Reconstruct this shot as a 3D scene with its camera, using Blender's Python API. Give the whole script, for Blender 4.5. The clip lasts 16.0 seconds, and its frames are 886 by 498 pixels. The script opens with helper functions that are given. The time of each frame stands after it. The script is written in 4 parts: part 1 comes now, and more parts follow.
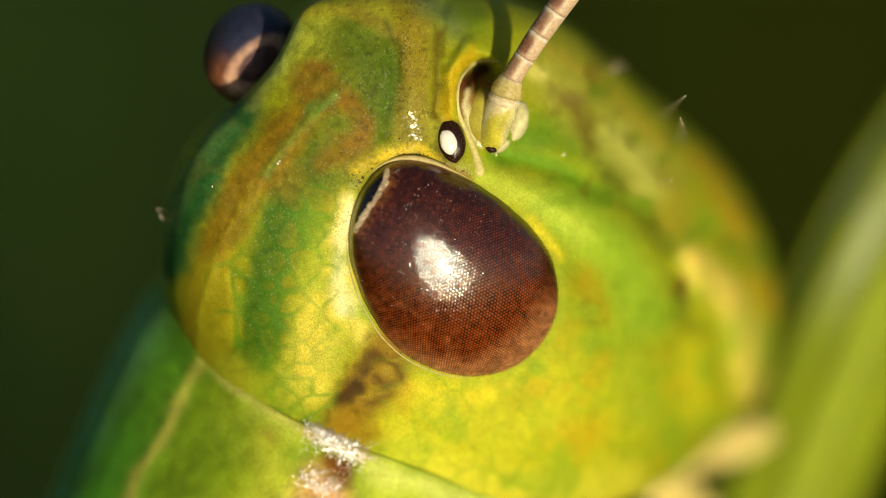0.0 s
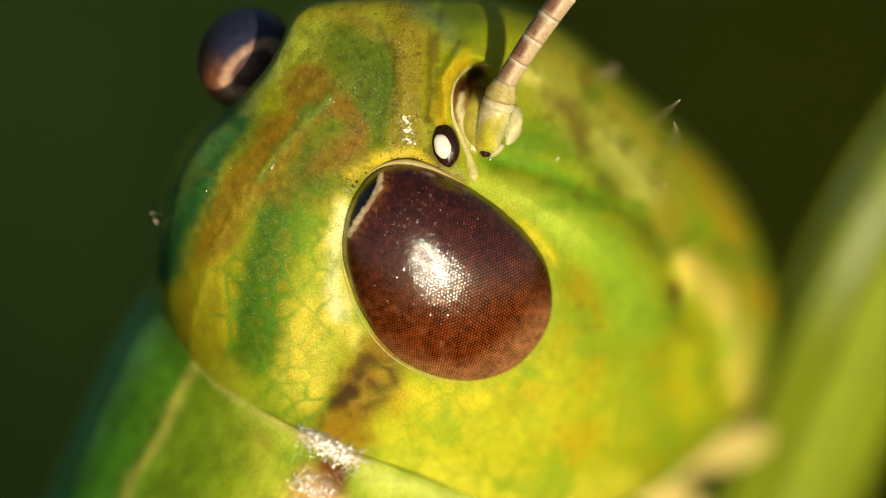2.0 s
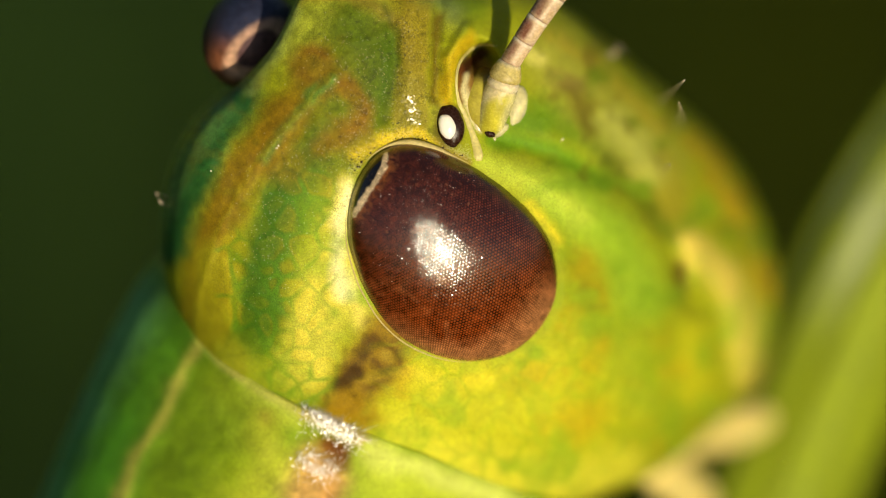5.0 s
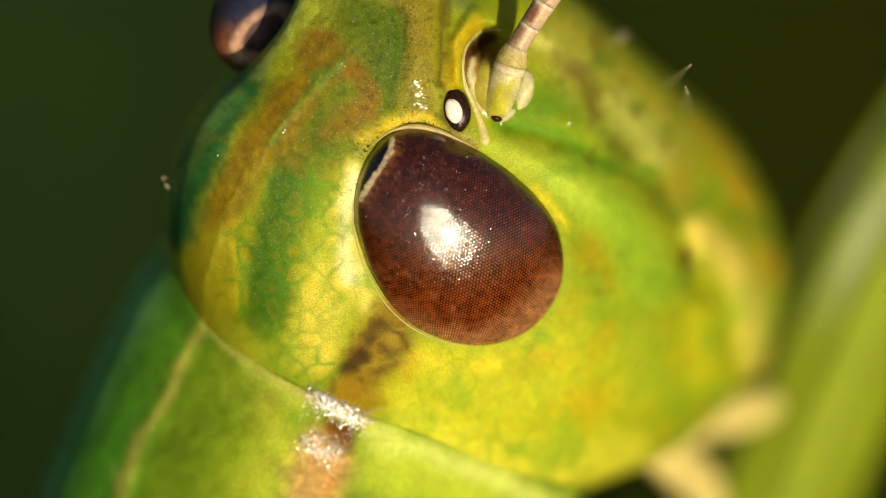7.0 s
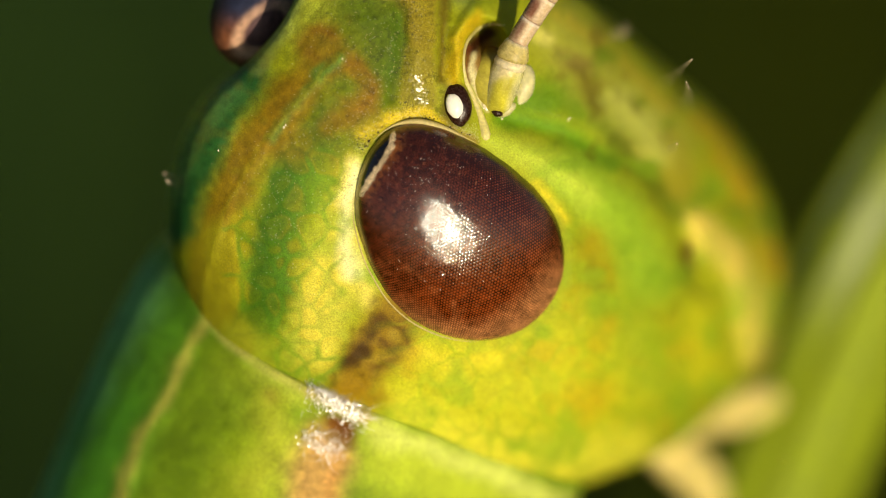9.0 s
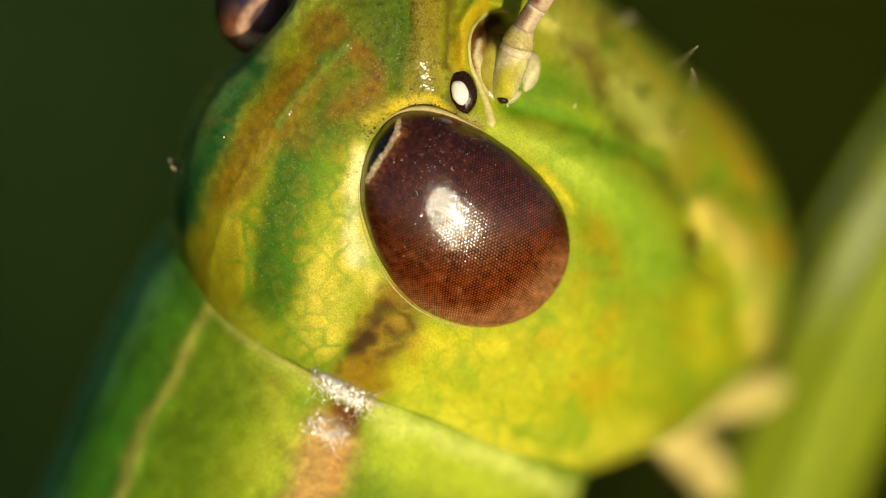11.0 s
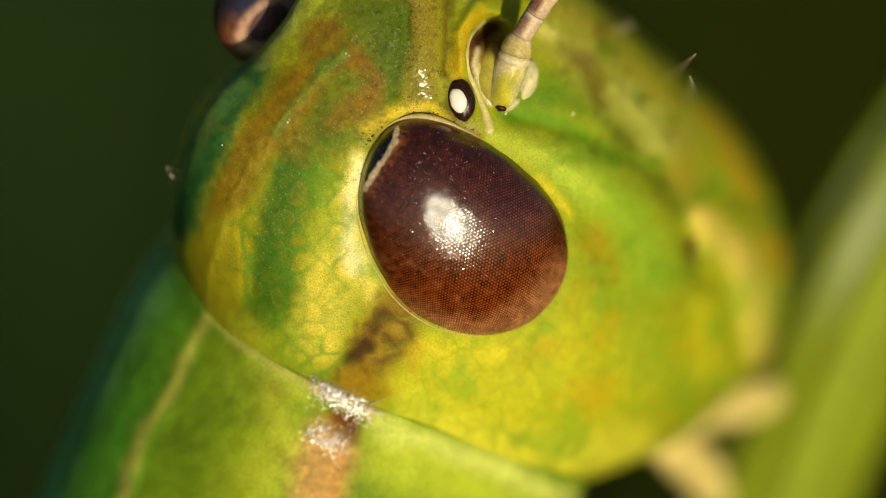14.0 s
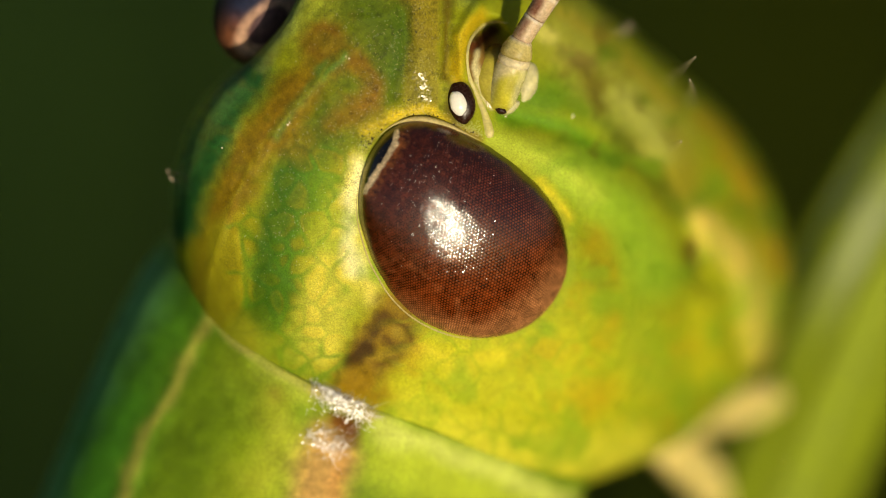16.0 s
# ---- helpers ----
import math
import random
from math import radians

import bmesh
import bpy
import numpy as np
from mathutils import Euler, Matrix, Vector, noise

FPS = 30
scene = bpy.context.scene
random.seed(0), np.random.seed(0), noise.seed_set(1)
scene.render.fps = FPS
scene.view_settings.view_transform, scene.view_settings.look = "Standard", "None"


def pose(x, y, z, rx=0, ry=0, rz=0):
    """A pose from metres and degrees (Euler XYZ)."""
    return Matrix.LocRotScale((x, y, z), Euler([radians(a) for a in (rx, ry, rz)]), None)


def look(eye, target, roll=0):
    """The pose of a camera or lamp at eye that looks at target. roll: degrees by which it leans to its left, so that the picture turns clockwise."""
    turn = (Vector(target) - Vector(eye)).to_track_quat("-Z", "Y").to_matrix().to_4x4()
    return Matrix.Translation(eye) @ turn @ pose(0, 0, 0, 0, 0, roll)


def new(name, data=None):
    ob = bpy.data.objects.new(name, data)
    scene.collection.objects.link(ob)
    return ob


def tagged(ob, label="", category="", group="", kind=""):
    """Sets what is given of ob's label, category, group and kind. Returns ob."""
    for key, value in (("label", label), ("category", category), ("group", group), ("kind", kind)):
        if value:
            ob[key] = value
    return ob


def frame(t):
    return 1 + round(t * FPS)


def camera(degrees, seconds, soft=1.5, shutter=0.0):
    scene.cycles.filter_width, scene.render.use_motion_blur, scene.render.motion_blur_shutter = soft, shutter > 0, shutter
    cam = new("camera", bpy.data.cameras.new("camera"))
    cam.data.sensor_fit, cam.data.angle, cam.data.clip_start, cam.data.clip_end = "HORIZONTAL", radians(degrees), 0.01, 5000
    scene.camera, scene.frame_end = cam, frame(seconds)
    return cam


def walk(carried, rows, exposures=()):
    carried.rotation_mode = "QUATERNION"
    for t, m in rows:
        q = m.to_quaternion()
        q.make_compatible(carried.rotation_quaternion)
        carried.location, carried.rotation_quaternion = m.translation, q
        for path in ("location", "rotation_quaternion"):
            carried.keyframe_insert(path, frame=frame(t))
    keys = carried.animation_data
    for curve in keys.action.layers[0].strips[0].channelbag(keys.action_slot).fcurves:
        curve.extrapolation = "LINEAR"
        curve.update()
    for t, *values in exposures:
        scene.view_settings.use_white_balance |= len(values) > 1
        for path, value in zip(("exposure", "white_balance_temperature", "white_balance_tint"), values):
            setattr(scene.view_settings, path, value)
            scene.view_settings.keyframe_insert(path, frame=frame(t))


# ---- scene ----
# The insect's chart: u to the right, v down, w away from the lens, in steps of 7 microns; the lens is focused on w = FOCUS.
STEP, FOCUS, DIST = 7e-6, -440.0, 0.12
TILT = -35.0  # the lens looks down on the insect
FIELD = Matrix.Translation((0, 0, 0.30)) @ pose(0, 0, 0, TILT)
LENS = FIELD @ pose(0, FOCUS * STEP - DIST, 0, 90)

cam = camera(math.degrees(2 * math.atan(784 * STEP / DIST)), 16.0, soft=1.0)
cam.data.dof.use_dof = True
cam.data.dof.focus_distance = DIST - 8 * STEP
cam.data.dof.aperture_fstop = 46.0
walk(cam, [(0.0, LENS), (16.0, LENS)], exposures=[(0.0, 0.19), (4.0, 0.21), (9.2, 0.21), (11.5, 0.08), (13.5, 0.01), (16.0, -0.03)])

# ---- light: a low sun behind the lens, open sky above ----
SUN_WAY = (FIELD.to_3x3() @ Vector((0.34, -0.86, -0.34))).normalized()
elevation, bearing = math.asin(SUN_WAY.z), math.atan2(SUN_WAY.x, SUN_WAY.y)
world = bpy.data.worlds.new("sky")
scene.world = world
world.use_nodes = True
sky = world.node_tree.nodes.new("ShaderNodeTexSky")
sky.sky_type, sky.sun_disc, sky.sun_elevation, sky.sun_rotation = "NISHITA", False, elevation, bearing
back = world.node_tree.nodes["Background"]
back.inputs["Strength"].default_value = 0.06
world.node_tree.links.new(sky.outputs[0], back.inputs["Color"])
sun = new("sun", bpy.data.lights.new("sun", "SUN"))
sun.data.energy, sun.data.angle, sun.data.color = 3.8, radians(0.6), (1.0, 0.875, 0.63)
sun.matrix_world = look(Vector((0, 0, 2)) + SUN_WAY, (0, 0, 2))


# ---- small tools ----
def srgb(code):
    """A colour written as six hex digits, as linear light."""
    rgb = np.array([int(code[i:i + 2], 16) / 255 for i in (0, 2, 4)])
    return np.where(rgb < 0.04045, rgb / 12.92, ((rgb + 0.055) / 1.055) ** 2.4)


def sm(a, b, x):
    t = np.clip((np.asarray(x, float) - a) / (b - a), 0, 1)
    return t * t * (3 - 2 * t)


TABLE = np.random.RandomState(7).rand(256, 256)


def grain(u, v, size, seed=0):
    """Smooth noise from -1 to 1 with features of that size."""
    x, y = np.asarray(u) / size + 13.7 * seed + 60, np.asarray(v) / size + 7.3 * seed + 60
    i, j = np.floor(x).astype(int), np.floor(y).astype(int)
    fx, fy = x - i, y - j
    fx, fy = fx * fx * (3 - 2 * fx), fy * fy * (3 - 2 * fy)
    t = lambda a, b: TABLE[a % 256, b % 256]
    low = t(i, j) * (1 - fx) + t(i + 1, j) * fx
    high = t(i, j + 1) * (1 - fx) + t(i + 1, j + 1) * fx
    return 2 * (low * (1 - fy) + high * fy) - 1


def cloud(u, v, size, seed=0):
    return (grain(u, v, size, seed) + 0.5 * grain(u, v, size / 2, seed + 1) + 0.25 * grain(u, v, size / 4, seed + 2)) / 1.5


def away(u, v, line):
    """The distance from a spot or a broken line in the chart."""
    best = np.full(np.shape(u), 1e9)
    if len(line) == 1:
        return np.hypot(u - line[0][0], v - line[0][1])
    for (a, b), (c, d) in zip(line, line[1:]):
        t = np.clip(((u - a) * (c - a) + (v - b) * (d - b)) / ((c - a) ** 2 + (d - b) ** 2), 0, 1)
        best = np.minimum(best, np.hypot(u - a - t * (c - a), v - b - t * (d - b)))
    return best


def place(u, v, w):
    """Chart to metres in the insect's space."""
    u, v, w = np.broadcast_arrays(np.asarray(u, float), np.asarray(v, float), np.asarray(w, float))
    k = STEP * (1 + (w - FOCUS) * STEP / DIST)
    return np.stack([(u - 784) * k, w * STEP, (441 - v) * k], -1)


def ring_radius(edge, centre, blur=9):
    """A closed outline as a radius for each angle."""
    e = np.array(edge, float) - centre
    a, r = np.arctan2(e[:, 1], e[:, 0]), np.hypot(e[:, 0], e[:, 1])
    order = np.argsort(a)
    grid = np.linspace(-np.pi, np.pi, 720, endpoint=False)
    table = np.interp(grid, a[order], r[order], period=2 * np.pi)
    k = np.exp(-0.5 * (np.arange(-40, 41) / blur) ** 2)
    table = np.convolve(np.pad(table, 40, mode="wrap"), k / k.sum(), "valid")
    return lambda th: np.interp(th, grid, table, period=2 * np.pi)


def lattice(rows, cols, wrap=True, first=None, last=None):
    """Faces of a grid of rows x cols points; caps to the points first and last."""
    faces = []
    for i in range(rows - 1):
        for j in range(cols if wrap else cols - 1):
            k = (j + 1) % cols
            faces.append((i * cols + j, i * cols + k, (i + 1) * cols + k, (i + 1) * cols + j))
    if first is not None:
        faces += [(first, (j + 1) % cols, j) for j in range(cols)]
    if last is not None:
        o = (rows - 1) * cols
        faces += [(o + j, o + (j + 1) % cols, last) for j in range(cols)]
    return faces


def part(name, verts, faces, material, parent=None, label="", pigment=None, gloss=None, spread=None):
    """One mesh object, under a thing or a part, with its pigments."""
    me = bpy.data.meshes.new(name)
    me.from_pydata(np.asarray(verts, float).tolist(), [], faces)
    me.polygons.foreach_set("use_smooth", [True] * len(me.polygons))
    if pigment is not None:
        layer = me.attributes.new("pigment", "FLOAT_COLOR", "POINT")
        four = np.ones((len(pigment), 4), np.float32)
        four[:, 3] = 0  # the fourth value holds the strength of the skin's pores
        four[:, :pigment.shape[1]] = np.clip(pigment, 0, 1)
        layer.data.foreach_set("color", four.ravel())
    if gloss is not None:
        layer = me.attributes.new("gloss", "FLOAT", "POINT")
        layer.data.foreach_set("value", np.asarray(gloss, np.float32))
    if spread is not None:
        layer = me.attributes.new("spread", "FLOAT_VECTOR", "POINT")
        layer.data.foreach_set("vector", np.asarray(spread, np.float32).ravel())
    me.materials.append(material)
    me.update()
    ob = new(name, me)
    if parent:
        ob.parent = parent
    if label:
        tagged(ob, label)
    return ob


def tube(points, radii, sides=20, squash=1.0):
    """A rounded tube through chart points; returns chart points and faces."""
    p, r = np.array(points, float), np.array(radii, float)
    tang = np.gradient(p, axis=0)
    tang /= np.linalg.norm(tang, axis=1)[:, None]
    side = np.cross(tang, (0, 0, 1.0))
    bad = np.linalg.norm(side, axis=1) < 0.05
    side[bad] = (1, 0, 0)
    side /= np.linalg.norm(side, axis=1)[:, None]
    up = np.cross(side, tang)
    a = np.linspace(0, 2 * np.pi, sides, endpoint=False)
    body = p[:, None] + r[:, None, None] * (np.cos(a)[None, :, None] * side[:, None] + squash * np.sin(a)[None, :, None] * up[:, None])
    n = len(p)
    verts = np.r_[body.reshape(-1, 3), p[:1] - tang[:1] * r[0] * 0.4, p[-1:] + tang[-1:] * r[-1] * 0.4]
    return verts, lattice(n, sides, True, n * sides, n * sides + 1)


def glide(points, n):
    """More points on a smooth line through a few."""
    p = np.array(points, float)
    q = np.vstack([2 * p[0] - p[1], p, 2 * p[-1] - p[-2]])
    out = []
    for t in np.linspace(0, len(p) - 1 - 1e-6, n):
        i, f = int(t), t % 1
        a, b, c, d = q[i:i + 4]
        out.append(0.5 * (2 * b + (c - a) * f + (2 * a - 5 * b + 4 * c - d) * f * f + (3 * b - a - 3 * c + d) * f ** 3))
    return np.array(out)


# ---- materials ----
def nodes_of(name):
    m = bpy.data.materials.new(name)
    m.use_nodes = True
    t = m.node_tree
    return m, t.nodes, t.links, t.nodes["Principled BSDF"]


def noise_node(ns, ls, scale, detail=3.0, rough=0.55, vector=None):
    n = ns.new("ShaderNodeTexNoise")
    n.inputs["Scale"].default_value, n.inputs["Detail"].default_value, n.inputs["Roughness"].default_value = scale, detail, rough
    if vector is None:
        vector = ns.new("ShaderNodeTexCoord").outputs["Object"]
    ls.new(vector, n.inputs["Vector"])
    return n


def span(ns, ls, value, a, b, c, d):
    n = ns.new("ShaderNodeMapRange")
    for i, x in enumerate((a, b, c, d)):
        n.inputs[i + 1].default_value = x
    ls.new(value, n.inputs[0])
    return n.outputs[0]


def cuticle(name, fine=26000, bump=0.000012, rough=0.42, colour=None, through_light=0.12, speck=0.25, pores=0, shine=0.3):
    """Waxy insect skin: pigment from the mesh or one colour, fine grain, tiny pits."""
    m, ns, ls, sh = nodes_of(name)
    if colour is None:
        c = ns.new("ShaderNodeAttribute")
        c.attribute_name = "pigment"
        base = c.outputs["Color"]
    else:
        c = ns.new("ShaderNodeRGB")
        c.outputs[0].default_value = (*srgb(colour), 1)
        base = c.outputs[0]
    small = noise_node(ns, ls, fine, 4.0, 0.65)
    wide = noise_node(ns, ls, fine / 9, 3.0)
    vary = ns.new("ShaderNodeMix")
    vary.data_type, vary.blend_type = "RGBA", "MULTIPLY"
    vary.inputs[0].default_value = 1.0
    ramp = ns.new("ShaderNodeMath")
    ramp.operation = "MULTIPLY"
    ls.new(span(ns, ls, small.outputs[0], 0.3, 0.7, 1 - speck, 1 + speck), ramp.inputs[0])
    ls.new(span(ns, ls, wide.outputs[0], 0.3, 0.7, 0.92, 1.08), ramp.inputs[1])
    ls.new(base, vary.inputs["A"])
    ls.new(ramp.outputs[0], vary.inputs["B"])
    if pores and colour is None:
        dots = ns.new("ShaderNodeTexVoronoi")
        dots.inputs["Scale"].default_value = pores
        ls.new(ns.new("ShaderNodeTexCoord").outputs["Object"], dots.inputs["Vector"])
        hole = span(ns, ls, dots.outputs["Distance"], 0.22, 0.12, 0, 1)
        grit = noise_node(ns, ls, 75000, 1.0, 0.5)
        rough_zone = ns.new("ShaderNodeMix")
        rough_zone.data_type, rough_zone.blend_type = "RGBA", "MULTIPLY"
        ls.new(c.outputs["Alpha"], rough_zone.inputs[0])
        ls.new(vary.outputs["Result"], rough_zone.inputs["A"])
        ls.new(span(ns, ls, grit.outputs[0], 0.35, 0.65, 0.4, 1.75), rough_zone.inputs["B"])
        vary = rough_zone
        much = ns.new("ShaderNodeMath")
        much.operation = "MULTIPLY"
        ls.new(hole, much.inputs[0])
        ls.new(c.outputs["Alpha"], much.inputs[1])
        pit = ns.new("ShaderNodeMix")
        pit.data_type = "RGBA"
        pit.inputs["B"].default_value = (0.035, 0.04, 0.026, 1)
        ls.new(much.outputs[0], pit.inputs[0])
        ls.new(vary.outputs["Result"], pit.inputs["A"])
        vary = pit
    ls.new(vary.outputs["Result"], sh.inputs["Base Color"])
    g = ns.new("ShaderNodeAttribute")
    g.attribute_name = "gloss"
    r = ns.new("ShaderNodeMath")
    r.operation = "MULTIPLY_ADD"
    ls.new(g.outputs["Fac"], r.inputs[0])
    r.inputs[1].default_value = -0.22
    ls.new(span(ns, ls, small.outputs[0], 0.3, 0.7, rough - 0.1, rough + 0.12), r.inputs[2])
    ls.new(r.outputs[0], sh.inputs["Roughness"])
    b = ns.new("ShaderNodeBump")
    b.inputs["Strength"].default_value, b.inputs["Distance"].default_value = 1.0, bump
    tiny = noise_node(ns, ls, fine * 2.2, 2.0, 0.6)
    rise = ns.new("ShaderNodeMath")
    rise.operation = "MULTIPLY_ADD"
    ls.new(tiny.outputs[0], rise.inputs[0])
    rise.inputs[1].default_value = 0.6
    ls.new(small.outputs[0], rise.inputs[2])
    ls.new(rise.outputs[0], b.inputs["Height"])
    ls.new(b.outputs[0], sh.inputs["Normal"])
    sh.inputs["Specular IOR Level"].default_value = shine
    sh.inputs["Subsurface Weight"].default_value = through_light
    sh.inputs["Subsurface Radius"].default_value = (1.0, 0.9, 0.3)
    sh.inputs["Subsurface Scale"].default_value = 0.00025
    return m


FACET_TURNS = (8, 68, 128)


def facet_way(turn, pitch=5.6):
    k = 2 * math.pi / (pitch * 0.866)
    return np.array((k * math.cos(radians(turn)), k * math.sin(radians(turn)), 0))


def faceted(name, rough=0.13, shine=0.85, coat=0.0):
    """A compound eye: pigment under a coat of tiny six-sided lenses."""
    m, ns, ls, sh = nodes_of(name)
    c = ns.new("ShaderNodeAttribute")
    c.attribute_name = "pigment"
    small = noise_node(ns, ls, 12000, 4.0, 0.6)
    vary = ns.new("ShaderNodeMix")
    vary.data_type, vary.blend_type = "RGBA", "MULTIPLY"
    vary.inputs[0].default_value = 1.0
    ls.new(c.outputs["Color"], vary.inputs["A"])
    ls.new(span(ns, ls, small.outputs[0], 0.3, 0.7, 0.6, 1.35), vary.inputs["B"])
    s = ns.new("ShaderNodeAttribute")
    s.attribute_name = "spread"
    total = None
    for turn in FACET_TURNS:
        dot = ns.new("ShaderNodeVectorMath")
        dot.operation = "DOT_PRODUCT"
        dot.inputs[1].default_value = facet_way(turn)
        ls.new(s.outputs["Vector"], dot.inputs[0])
        wave = ns.new("ShaderNodeMath")
        wave.operation = "COSINE"
        ls.new(dot.outputs["Value"], wave.inputs[0])
        if total is None:
            total = wave.outputs[0]
        else:
            add = ns.new("ShaderNodeMath")
            add.operation = "ADD"
            ls.new(total, add.inputs[0])
            ls.new(wave.outputs[0], add.inputs[1])
            total = add.outputs[0]
    lens = ns.new("ShaderNodeMix")
    lens.data_type, lens.blend_type = "RGBA", "MULTIPLY"
    lens.inputs[0].default_value = 1.0
    ls.new(vary.outputs["Result"], lens.inputs["A"])
    ls.new(span(ns, ls, total, -1.5, 3.0, 0.4, 1.75), lens.inputs["B"])
    fleck = noise_node(ns, ls, 30000, 1.0, 0.5)
    bright = ns.new("ShaderNodeMix")
    bright.data_type = "RGBA"
    bright.inputs["B"].default_value = (0.42, 0.2, 0.1, 1)
    ls.new(span(ns, ls, fleck.outputs[0], 0.68, 0.76, 0, 0.25), bright.inputs[0])
    ls.new(lens.outputs["Result"], bright.inputs["A"])
    ls.new(bright.outputs["Result"], sh.inputs["Base Color"])
    sh.inputs["Roughness"].default_value = rough
    sh.inputs["Specular IOR Level"].default_value = shine
    sh.inputs["Coat Weight"].default_value, sh.inputs["Coat IOR"].default_value, sh.inputs["Coat Roughness"].default_value = coat, 1.8, 0.45
    return m


def plain(name, colour, rough, noise_scale, vary=0.3, bump=0.0, other=None):
    """One substance with uneven tone; over a wandering border it passes into another colour."""
    m, ns, ls, sh = nodes_of(name)
    n = noise_node(ns, ls, noise_scale, 5.0)
    mix = ns.new("ShaderNodeMix")
    mix.data_type = "RGBA"
    c = srgb(colour)
    mix.inputs["A"].default_value, mix.inputs["B"].default_value = (*(c * (1 - vary)), 1), (*np.clip(c * (1 + vary), 0, 1), 1)
    ls.new(span(ns, ls, n.outputs[0], 0.3, 0.7, 0, 1), mix.inputs[0])
    if other:
        patch = ns.new("ShaderNodeMix")
        patch.data_type = "RGBA"
        patch.inputs["B"].default_value = (*srgb(other), 1)
        where = ns.new("ShaderNodeSeparateXYZ")
        ls.new(ns.new("ShaderNodeTexCoord").outputs["Object"], where.inputs[0])
        wander = noise_node(ns, ls, 1.1, 4.0)
        far = ns.new("ShaderNodeMath")
        far.operation = "SUBTRACT"
        far.inputs[1].default_value = 0.43
        ls.new(where.outputs["Y"], far.inputs[0])
        gap = ns.new("ShaderNodeMath")
        gap.operation = "ABSOLUTE"
        ls.new(far.outputs[0], gap.inputs[0])
        drift = ns.new("ShaderNodeMath")
        drift.operation = "MULTIPLY"
        ls.new(span(ns, ls, gap.outputs[0], 0.12, 1.2, 0, 1), drift.inputs[0])
        ls.new(span(ns, ls, wander.outputs[0], 0.25, 0.75, -2.5, 2.5), drift.inputs[1])
        border = ns.new("ShaderNodeMath")
        border.operation = "ADD"
        ls.new(where.outputs["X"], border.inputs[0])
        ls.new(drift.outputs[0], border.inputs[1])
        ls.new(span(ns, ls, border.outputs[0], -0.025, 0.02, 0, 1), patch.inputs[0])
        ls.new(mix.outputs["Result"], patch.inputs["A"])
        mix = patch
    ls.new(mix.outputs["Result"], sh.inputs["Base Color"])
    sh.inputs["Roughness"].default_value = rough
    sh.inputs["Specular IOR Level"].default_value = 0.5 * (1 - rough)
    if bump:
        b = ns.new("ShaderNodeBump")
        b.inputs["Distance"].default_value = bump
        ls.new(n.outputs[0], b.inputs["Height"])
        ls.new(b.outputs[0], sh.inputs["Normal"])
    return m


SKIN = cuticle("green cuticle", fine=50000, speck=0.3, bump=0.000009, rough=0.55, pores=13000, shine=0.18)
SHELL = cuticle("pronotum cuticle", fine=30000, bump=0.000012, rough=0.6, shine=0.2)
EYE = faceted("brown facets")
FAR_EYE = faceted("brown facets, fine", 0.5, 0.12, 0.2)
HORN = cuticle("antenna cuticle", fine=30000, bump=0.000005, rough=0.36, speck=0.14, through_light=0.35)
RIM = cuticle("cream rim", fine=30000, bump=0.000006, rough=0.35, colour="bcaa6c", speck=0.2)
LIP = cuticle("cream socket lip", fine=30000, bump=0.000006, rough=0.35, colour="d2c47a", speck=0.2, through_light=0.3)
DARK = cuticle("dark ocellus rim", fine=30000, bump=0.000003, rough=0.25, colour="2a160c", through_light=0)
LENSLET = cuticle("white ocellus lens", fine=30000, bump=0.000002, rough=0.15, colour="f6f0e2", speck=0.04)
PALE = cuticle("pale mouthpart cuticle", fine=16000, bump=0.000008, rough=0.5, colour="e4cf7c", speck=0.12)
HAIR = cuticle("bristle", fine=30000, bump=0.000002, rough=0.3, colour="e0c8b0", speck=0.1)
STALK = cuticle("green stalk skin", fine=4000, bump=0.00001, rough=0.7, speck=0.2, through_light=0)
TURF = plain("grass blade green", "44602a", 0.9, 30, 0.35, other="474f10")
SOIL = plain("dark mossy soil", "344622", 1.0, 14, 0.4, 0.004, other="343b0c")

# ---- ground ----
steps = [0, 0.3, 0.8, 2, 6, 20, 80, 300, 1200]
verts, n = [(0, 0, 0)], 48
for r in steps[1:]:
    for j in range(n):
        a = 2 * math.pi * j / n
        dip = 0.012 * noise.noise((3 * r * math.cos(a), 3 * r * math.sin(a), 0)) * min(1, r)
        verts.append((r * math.cos(a), r * math.sin(a), dip))
faces = [(0, 1 + j, 1 + (j + 1) % n) for j in range(n)]
for i in range(len(steps) - 2):
    faces += [(1 + i * n + j, 1 + (i + 1) * n + j, 1 + (i + 1) * n + (j + 1) % n, 1 + i * n + (j + 1) % n) for j in range(n)]
tagged(part("ground", verts, faces, SOIL), "dark mossy meadow soil under grass", "ground", kind="structure")

